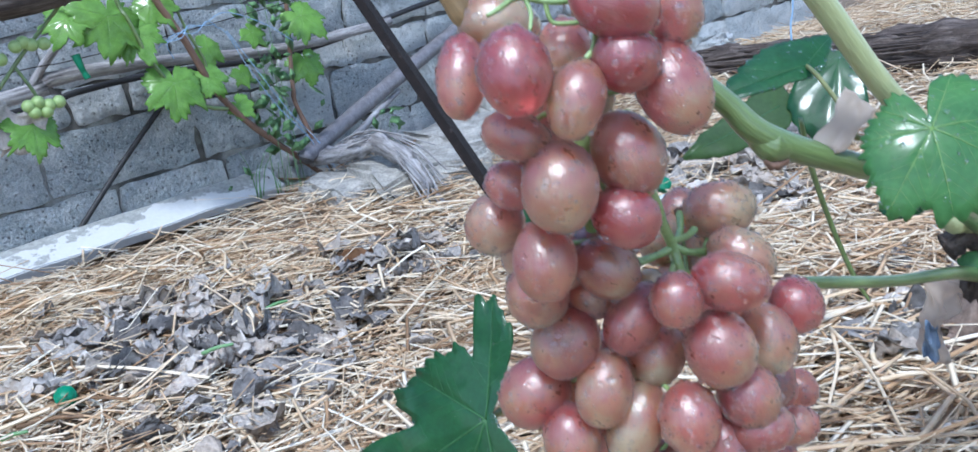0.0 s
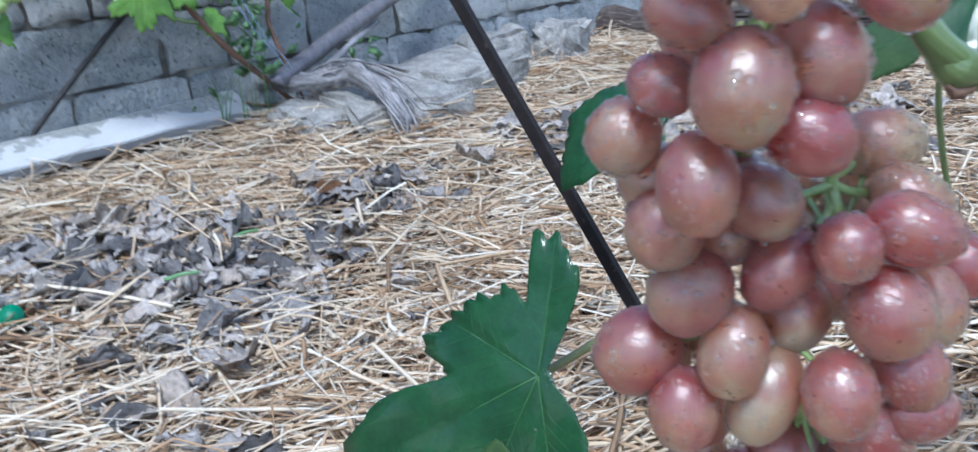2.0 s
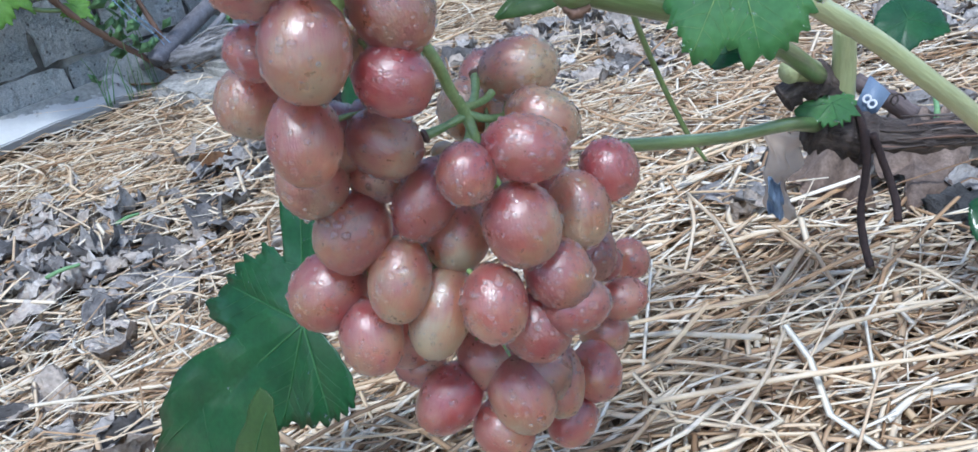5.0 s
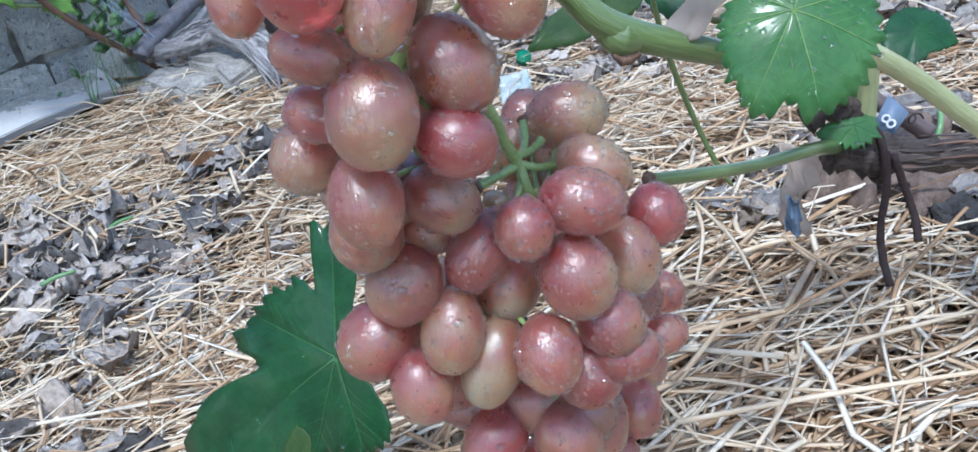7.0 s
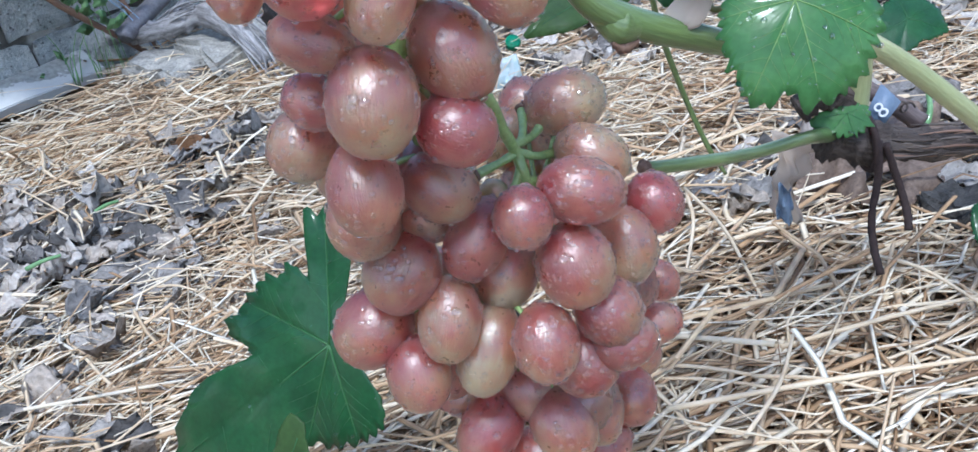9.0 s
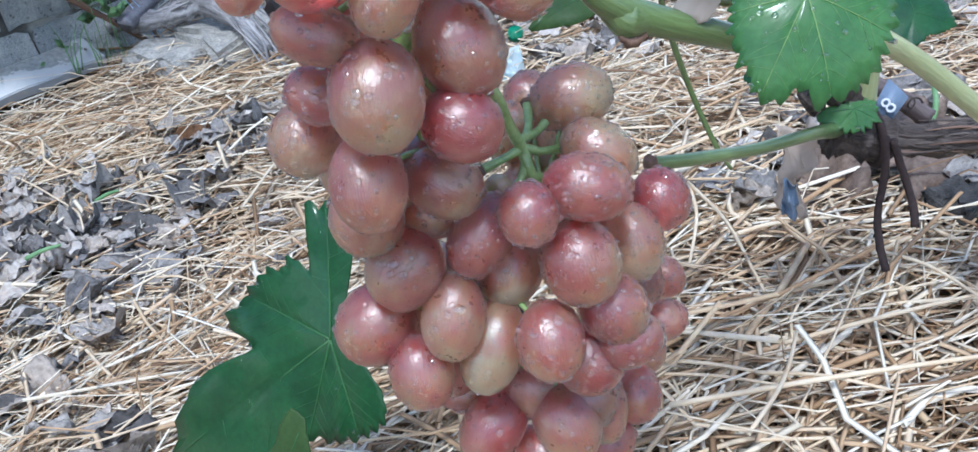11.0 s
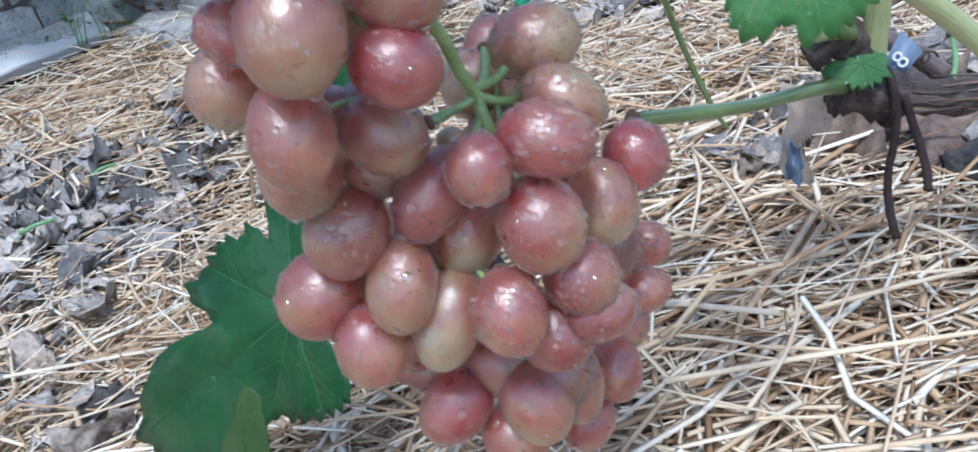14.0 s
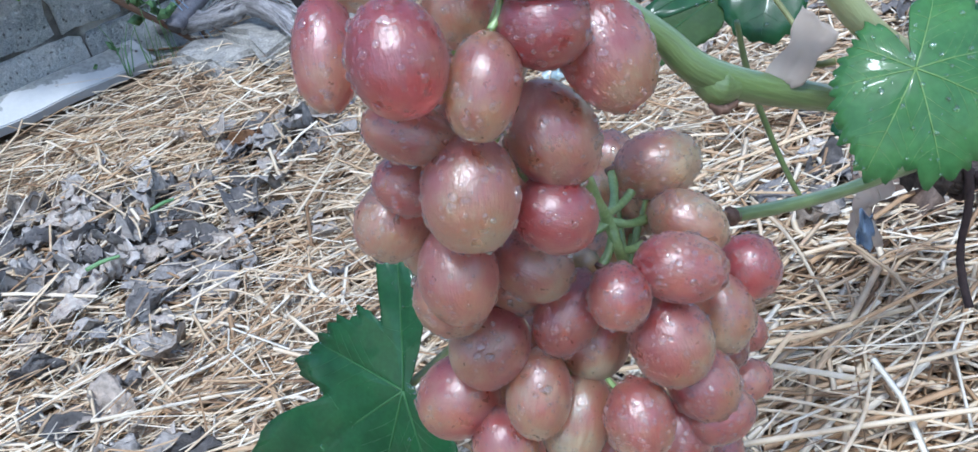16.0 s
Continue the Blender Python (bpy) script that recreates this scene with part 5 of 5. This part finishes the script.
def weeds():
    rnd = random.Random(14)
    verts, faces = [], []
    for s0, out0, n, hmax in ((0.57, 0.11, 42, 0.36), (0.735, 0.20, 8, 0.12), (0.50, 0.05, 8, 0.04), (0.55, 0.13, 34, 0.38)):
        for _ in range(n):
            s, out = s0 + rnd.gauss(0, 0.025), out0 + rnd.gauss(0, 0.02)
            h = hmax * rnd.uniform(0.2, 1.0)
            c = on_wall(s, 0.05 + h, max(out, 0.03))
            r, a, b = rnd.uniform(0.009, 0.022), rnd.uniform(0, 6.28), rnd.gauss(0, 0.6)
            d = (WALL_D * math.cos(a) + Vector((0, 0, math.sin(a))) - WALL_N * b * 0.5).normalized()
            w = d.cross(-WALL_N + Vector((rnd.gauss(0, 0.4), rnd.gauss(0, 0.4), rnd.uniform(0, 0.9)))).normalized()
            o = len(verts)
            k = d.cross(w) * 0.0005
            verts += [c, c + d * r + w * r * 0.55, c + d * 2 * r, c + d * r - w * r * 0.55, c + k * 2 + d * r]
            faces += [(o, o + 1, o + 4), (o + 1, o + 2, o + 4), (o + 2, o + 3, o + 4), (o + 3, o, o + 4), (o + 3, o + 2, o + 1, o)]
            if rnd.random() < 0.06:
                v, f = tube_data([on_wall(s, 0.03, max(out, 0.03)), c.lerp(on_wall(s0, 0.05, out0), 0.4), c], [0.0007, 0.0005], 4, steps=3, base=len(verts))
                verts += v
                faces += f
    for s0, n, hmax in ((0.465, 5, 0.11), (0.52, 5, 0.10)):
        for _ in range(n):
            s, out = s0 + rnd.gauss(0, 0.016), 0.10 + rnd.uniform(-0.02, 0.02)
            h, lean = hmax * rnd.uniform(0.35, 1.0), rnd.gauss(0, 0.35)
            v, f = tube_data([on_wall(s, 0.05, out), on_wall(s + lean * h * 0.3, 0.05 + h * 0.6, out + 0.004), on_wall(s + lean * h + rnd.gauss(0, 0.006), 0.05 + h, out + 0.01)], [0.0011, 0.0009, 0.0004], 4, steps=3, base=len(verts))
            verts += v
            faces += f
    ob = mesh_object("weeds", verts, faces, WEED)
    tagged(ob, "thin green weeds and bindweed at the wall foot", "weeds", kind="stuff")


weeds()

# ---- the bunch of grapes ----
bunch = thing("grape_bunch", (0.125, 0.21, 0.27), "ripe pink-red bunch of grapes hanging, wet with drops", "grapes")
BUNCH_INV = Matrix.Translation((-0.125, -0.21, -0.27))


def berry_mesh():
    bm = bmesh.new()
    bmesh.ops.create_uvsphere(bm, u_segments=28, v_segments=18, radius=1.0)
    for v in bm.verts:
        if v.co.z > 0.93:
            v.co.z -= (v.co.z - 0.93) * 0.5
    me = bpy.data.meshes.new("berry")
    bm.to_mesh(me)
    bm.free()
    me.materials.append(GRAPE)
    me.shade_smooth()
    return me


DROP_RND = random.Random(77)


def drops_on(ob, turn, long, short, count):
    """Water: beads seated on the skin, crowded on the upper side, and a few drops hanging below."""
    verts, faces = [], []
    down = turn.transposed() @ Vector((0, 0, -1))
    away = turn.transposed() @ Vector((0, 1, 0))
    made = 0
    while made < count:
        v = Vector((DROP_RND.gauss(0, 1), DROP_RND.gauss(0, 1), DROP_RND.gauss(0, 1))).normalized()
        made += 1
        if v.dot(away) > 0.55 or DROP_RND.random() < 0.35 * (v.dot(down) + 0.4):
            continue
        p = Vector((v.x * short, v.y * short, v.z * long))
        nrm = Vector((v.x / short, v.y / short, v.z / long)).normalized()
        r = DROP_RND.choice((0.0003, 0.0004, 0.0005, 0.0006, 0.0007, 0.0009)) * DROP_RND.uniform(0.8, 1.25)
        if DROP_RND.random() < 0.06:
            r = DROP_RND.uniform(0.0011, 0.0016)
        add_bead(p, nrm, r, verts, faces, DROP_RND.uniform(0.45, 0.8), DROP_RND.uniform(0.8, 1.25))
    for _ in range(DROP_RND.choice((0, 1, 1, 2))):
        v = (down + Vector((DROP_RND.gauss(0, 0.22), DROP_RND.gauss(0, 0.22), DROP_RND.gauss(0, 0.22)))).normalized()
        nrm = Vector((v.x / short, v.y / short, v.z / long)).normalized()
        add_bead(Vector((v.x * short, v.y * short, v.z * long)), nrm, DROP_RND.uniform(0.0009, 0.0014), verts, faces, 1.25)
    film = mesh_object("water_film", verts, faces, WATER, ob, label="clear beads of water", kind="stuff")
    film.visible_shadow = False
    return film


def berry(place, along, long, short, tone):
    """One grape: long axis along, half length and half width, tone from green to red."""
    long, short = long * 1.04, short * 1.04
    me = berry_mesh()
    seed = place[0] * 913 + place[2] * 517
    for v in me.vertices:
        q = Vector(v.co) * 1.3 + Vector((seed, 0, 0))
        k = 1 + 0.025 * noise.noise(q)
        v.co = (v.co.x * short * k, v.co.y * short * k, v.co.z * long * k)
    ob = new("berry", me)
    ob.parent = bunch
    ob.matrix_parent_inverse = BUNCH_INV
    ob.color = (tone, 0.5, 0.5, 1.0)
    m = Vector(along).to_track_quat("Z", "Y").to_matrix().to_4x4()
    m.translation = place
    ob.matrix_basis = m
    if tone >= 0:
        drops_on(ob, m.to_3x3(), long, short, 400 if place[0] > 0.125 and place[2] > 0.2 else 210)
    tone_name = "small green unripe berry" if tone < 0 else "pale amber berry" if tone < 0.36 else "pink berry" if tone < 0.7 else "deep red berry"
    return tagged(ob, tone_name)


berry((0.0767, 0.1921, 0.3354), (-0.16, -0.44, -0.88), 0.0126, 0.0072, 0.75)
berry((0.0925, 0.1720, 0.3360), (0.01, -0.45, -0.89), 0.0121, 0.0098, 0.95)
berry((0.1076, 0.2000, 0.3370), (-0.25, -0.44, -0.87), 0.0098, 0.0081, 0.45)
berry((0.1078, 0.1729, 0.3257), (-0.44, -0.40, -0.80), 0.0112, 0.0076, 0.40)
berry((0.1230, 0.1785, 0.3333), (0.97, -0.11, -0.22), 0.0095, 0.0087, 0.90)
berry((0.1358, 0.1851, 0.3231), (0.27, -0.43, -0.86), 0.0142, 0.0100, 0.60)
berry((0.0897, 0.1821, 0.3172), (0.87, -0.22, -0.44), 0.0100, 0.0068, 0.45)
berry((0.1213, 0.1901, 0.3051), (0.27, -0.43, -0.86), 0.0130, 0.0104, 0.45)
berry((0.0856, 0.1918, 0.3010), (0.83, -0.26, -0.50), 0.0081, 0.0069, 0.60)
berry((0.0998, 0.1764, 0.3016), (-0.16, -0.44, -0.88), 0.0130, 0.0107, 0.40)
berry((0.0782, 0.2032, 0.2871), (-0.56, -0.37, -0.74), 0.0098, 0.0092, 0.35)
berry((0.1176, 0.1839, 0.2877), (0.83, -0.26, -0.50), 0.0102, 0.0088, 0.85)
berry((0.0920, 0.1844, 0.2784), (-0.08, -0.45, -0.89), 0.0122, 0.0093, 0.55)
berry((0.0877, 0.2037, 0.2615), (-0.07, -0.43, -0.90), 0.0111, 0.0100, 0.35)
berry((0.1103, 0.1964, 0.2690), (0.72, -0.34, -0.61), 0.0108, 0.0090, 0.45)
berry((0.1050, 0.2094, 0.2561), (0.72, -0.34, -0.61), 0.0086, 0.0075, 0.50)
berry((0.1217, 0.1773, 0.3489), (0.87, -0.07, -0.49), 0.0124, 0.0090, 0.95)
berry((0.1390, 0.1900, 0.3439), (0.35, -0.22, -0.91), 0.0098, 0.0081, 0.60)
berry((0.0898, 0.2075, 0.3475), (0.94, -0.03, -0.34), 0.0125, 0.0092, 0.20)
berry((0.1532, 0.2287, 0.2723), (1.00, -0.04, 0.04), 0.0124, 0.0096, 0.24)
berry((0.1442, 0.2526, 0.2667), (-0.25, -0.41, -0.88), 0.0090, 0.0082, 0.20)
berry((0.1349, 0.2568, 0.2589), (-0.07, -0.43, -0.90), 0.0075, 0.0067, 0.20)
berry((0.1560, 0.2131, 0.2602), (0.77, -0.31, -0.55), 0.0113, 0.0084, 0.28)
berry((0.1472, 0.1931, 0.2592), (0.92, -0.21, -0.32), 0.0118, 0.0090, 0.70)
berry((0.1299, 0.1901, 0.2571), (-0.25, -0.41, -0.88), 0.0085, 0.0079, 0.80)
berry((0.1736, 0.2185, 0.2374), (0.27, -0.43, -0.86), 0.0096, 0.0087, 0.85)
berry((0.1171, 0.2016, 0.2487), (-0.63, -0.30, -0.71), 0.0124, 0.0086, 0.75)
berry((0.1234, 0.2092, 0.2321), (-0.41, -0.38, -0.83), 0.0112, 0.0097, 0.35)
berry((0.1418, 0.1923, 0.2378), (0.10, -0.44, -0.89), 0.0122, 0.0107, 0.55)
berry((0.1607, 0.2089, 0.2309), (0.01, -0.43, -0.90), 0.0117, 0.0092, 0.35)
berry((0.1495, 0.1951, 0.2188), (0.27, -0.43, -0.86), 0.0106, 0.0097, 0.55)
berry((0.0941, 0.2037, 0.2431), (-0.70, -0.28, -0.66), 0.0121, 0.0107, 0.50)
berry((0.0810, 0.2116, 0.2232), (-0.81, -0.21, -0.55), 0.0129, 0.0114, 0.60)
berry((0.1040, 0.1981, 0.2272), (-0.33, -0.39, -0.86), 0.0126, 0.0090, 0.30)
berry((0.1131, 0.2003, 0.2126), (-0.49, -0.35, -0.80), 0.0142, 0.0091, 0.16)
berry((0.1291, 0.1893, 0.2170), (-0.07, -0.43, -0.90), 0.0114, 0.0093, 0.55)
berry((0.0909, 0.2008, 0.2100), (0.01, -0.43, -0.90), 0.0116, 0.0093, 0.50)
berry((0.1078, 0.2126, 0.1745), (-0.75, -0.28, -0.59), 0.0129, 0.0098, 0.90)
berry((0.1311, 0.2066, 0.1735), (0.19, -0.46, -0.87), 0.0134, 0.0104, 0.40)
berry((0.1226, 0.2128, 0.1573), (0.52, -0.41, -0.75), 0.0109, 0.0094, 0.55)
berry((0.1443, 0.2140, 0.1703), (-0.07, -0.46, -0.89), 0.0127, 0.0083, 0.40)
berry((0.1585, 0.2251, 0.1624), (-0.07, -0.46, -0.89), 0.0105, 0.0087, 0.55)
berry((0.1465, 0.2229, 0.1470), (-0.56, -0.37, -0.74), 0.0099, 0.0086, 0.65)
berry((0.1524, 0.1945, 0.2069), (0.99, -0.01, 0.11), 0.0104, 0.0080, 0.75)
berry((0.1731, 0.2331, 0.1836), (0.99, 0.02, 0.11), 0.0092, 0.0070, 0.50)
berry((0.1827, 0.2563, 0.1860), (0.28, -0.45, -0.85), 0.0077, 0.0069, 0.50)
berry((0.1692, 0.2347, 0.1985), (0.28, -0.45, -0.85), 0.0067, 0.0063, 0.95)
berry((0.1398, 0.1978, 0.2013), (0.58, -0.38, -0.72), 0.0110, 0.0099, 0.80)
berry((0.1003, 0.2249, 0.1816), (0.91, -0.22, -0.35), 0.0089, 0.0066, 0.50)
berry((0.0957, 0.1995, 0.3102), (0.27, -0.43, -0.86), 0.0092, 0.0083, 0.40)
berry((0.1095, 0.2044, 0.2970), (0.27, -0.43, -0.86), 0.0097, 0.0087, 0.45)
berry((0.0972, 0.2079, 0.2703), (0.27, -0.43, -0.86), 0.0100, 0.0093, 0.50)
berry((0.0869, 0.2130, 0.2725), (0.27, -0.43, -0.86), 0.0102, 0.0091, 0.40)
berry((0.1127, 0.2031, 0.3227), (0.27, -0.43, -0.86), 0.0088, 0.0079, 0.40)
berry((0.0970, 0.2028, 0.3207), (0.27, -0.43, -0.86), 0.0088, 0.0080, 0.50)
berry((0.1081, 0.2071, 0.2695), (0.27, -0.43, -0.86), 0.0100, 0.0090, 0.45)
berry((0.1024, 0.2308, 0.2231), (0.27, -0.43, -0.86), 0.0113, 0.0105, 0.40)
berry((0.1237, 0.2169, 0.1833), (0.27, -0.43, -0.86), 0.0112, 0.0103, 0.60)
berry((0.1387, 0.2127, 0.1764), (0.27, -0.43, -0.86), 0.0112, 0.0103, 0.50)
berry((0.1093, 0.2316, 0.2159), (0.27, -0.43, -0.86), 0.0115, 0.0107, 0.40)
berry((0.0883, 0.2270, 0.2175), (0.27, -0.43, -0.86), 0.0113, 0.0105, 0.40)
berry((0.1623, 0.2266, 0.2080), (0.27, -0.43, -0.86), 0.0112, 0.0103, 0.60)
berry((0.1414, 0.2239, 0.2329), (0.27, -0.43, -0.86), 0.0106, 0.0098, 0.50)
berry((0.1571, 0.2323, 0.2268), (0.27, -0.43, -0.86), 0.0110, 0.0102, 0.50)
berry((0.0993, 0.2215, 0.1955), (0.27, -0.43, -0.86), 0.0102, 0.0098, 0.50)
berry((0.1660, 0.2403, 0.1677), (-0.07, -0.46, -0.89), 0.0080, 0.0088, 0.35)
berry((0.1256, 0.2125, 0.2568), (0.83, -0.29, -0.49), 0.0042, 0.0036, -0.50)
berry((0.1444, 0.2350, 0.2509), (0.83, -0.29, -0.49), 0.0042, 0.0044, -0.50)
berry((0.1350, 0.2440, 0.2600), (-0.20, -0.40, -0.88), 0.0098, 0.0086, 0.15)
berry((0.1495, 0.2400, 0.2555), (0.30, -0.40, -0.85), 0.0098, 0.0084, 0.20)
berry((0.1370, 0.2350, 0.2445), (0.10, -0.40, -0.88), 0.0090, 0.0080, 0.30)
BERRIES = [o for o in bunch.children if o.name.startswith("berry")]


def rachis():
    """Green stalk of the bunch, its cut arm and a short stalk to each berry."""
    def piece(name, pts, radii, label="", sides=10, mat=RACHIS):
        ob = tube(name, pts, radii, mat, bunch, label=label, sides=sides)
        ob.matrix_parent_inverse = BUNCH_INV

    piece("rachis", [(0.130, 0.222, 0.345), (0.118, 0.203, 0.325), (0.108, 0.200, 0.305), (0.108, 0.205, 0.285), (0.112, 0.21, 0.262), (0.115, 0.212, 0.240), (0.122, 0.212, 0.215), (0.128, 0.214, 0.195)], [0.003, 0.0026, 0.0022, 0.0018], "green main stalk")
    piece("shoulder_stalk", [(0.112, 0.203, 0.315), (0.1271, 0.2031, 0.291), (0.1311, 0.2085, 0.2766), (0.1341, 0.2133, 0.2668), (0.1354, 0.2115, 0.258), (0.138, 0.218, 0.245), (0.142, 0.22, 0.225)], [0.0017, 0.0017, 0.0018, 0.0016, 0.0014], "green shoulder stalk")
    piece("rachis", [(0.0872, 0.1880, 0.3512), (0.0908, 0.1885, 0.3525), (0.0965, 0.1885, 0.3548), (0.1047, 0.1885, 0.3522), (0.112, 0.189, 0.3515), (0.120, 0.196, 0.353), (0.128, 0.215, 0.352)], [0.0006, 0.0009, 0.0010, 0.0010, 0.0018], "bare green top arm of the stalk", 8)
    piece("pedicel", [(0.1040, 0.1885, 0.3522), (0.1044, 0.1885, 0.3480), (0.1062, 0.1888, 0.3458), (0.1125, 0.189, 0.3450)], [0.0008, 0.0007, 0.0007], "", 8)
    piece("pedicel", [(0.0985, 0.1885, 0.3545), (0.0995, 0.1870, 0.3500), (0.0985, 0.183, 0.3455)], [0.0007, 0.0006], "", 8)
    piece("pedicel", [(0.1115, 0.1900, 0.350), (0.1160, 0.1850, 0.3450), (0.1148, 0.1790, 0.3385), (0.1118, 0.1770, 0.3355)], [0.0008, 0.0008, 0.0009], "", 8)
    for pts in ([(0.1335, 0.2130, 0.2690), (0.1406, 0.2210, 0.2675), (0.1461, 0.2253, 0.2702)], [(0.1341, 0.2133, 0.2668), (0.140, 0.2150, 0.2635), (0.1470, 0.2190, 0.2613)],
                [(0.1365, 0.2170, 0.2678), (0.1385, 0.222, 0.270), (0.1402, 0.2290, 0.2735)], [(0.1335, 0.2130, 0.2665), (0.128, 0.211, 0.2655), (0.1215, 0.2096, 0.2645)], [(0.1345, 0.2125, 0.262), (0.132, 0.2105, 0.2585), (0.1295, 0.209, 0.256)], [(0.1354, 0.2115, 0.258), (0.139, 0.213, 0.2565), (0.143, 0.215, 0.256)]):
        piece("pedicel", pts, [0.0015, 0.0012, 0.0016], "cut green stalk end", 8)
        a, b = Vector(pts[-2]), Vector(pts[-1])
        u = (b - a).normalized()
        piece("stalk_tip", [b - u * 0.0004, b + u * 0.0006, b + u * 0.0014], [0.0019, 0.0023, 0.0012], "brown dried stalk tip", 8, CANE)
    core = [Vector(p) for p in ((0.108, 0.200, 0.320), (0.108, 0.202, 0.30), (0.110, 0.208, 0.275), (0.114, 0.212, 0.250), (0.120, 0.212, 0.225), (0.128, 0.214, 0.20), (0.138, 0.218, 0.245), (0.142, 0.22, 0.225))]
    for ob in BERRIES:
        c = ob.matrix_basis.translation
        near = min(core, key=lambda p: (p - c).length)
        piece("pedicel", [near, near.lerp(c, 0.5) + Vector((0, 0, 0.002)), c], [0.0009, 0.0008], "", 6)


rachis()


def side_bunch():
    """The next bunch, of which only the lowest berries hang into sight."""
    t = thing("grape_bunch", (0.2816, 0.2448, 0.285), "orange-pink grapes of a neighbouring bunch hanging", "grapes")
    for dx, dy, dz in ((0, 0, 0), (0.012, 0.006, 0.012), (-0.006, 0.012, 0.016), (0.006, 0.0, 0.028), (0.016, 0.012, 0.03)):
        me = berry_mesh()
        for v in me.vertices:
            v.co = (v.co.x * 0.0088, v.co.y * 0.0088, v.co.z * 0.0108)
        ob = new("berry", me)
        ob.parent = t
        ob.location = (dx, dy, dz)
        ob.color = (0.5, 0.5, 0.5, 1)
    tube("rachis", [(0.005, 0.006, 0.01), (0.004, 0.006, 0.04), (0.0, -0.02, 0.075)], [0.0018, 0.0025], STEM, t)


side_bunch()
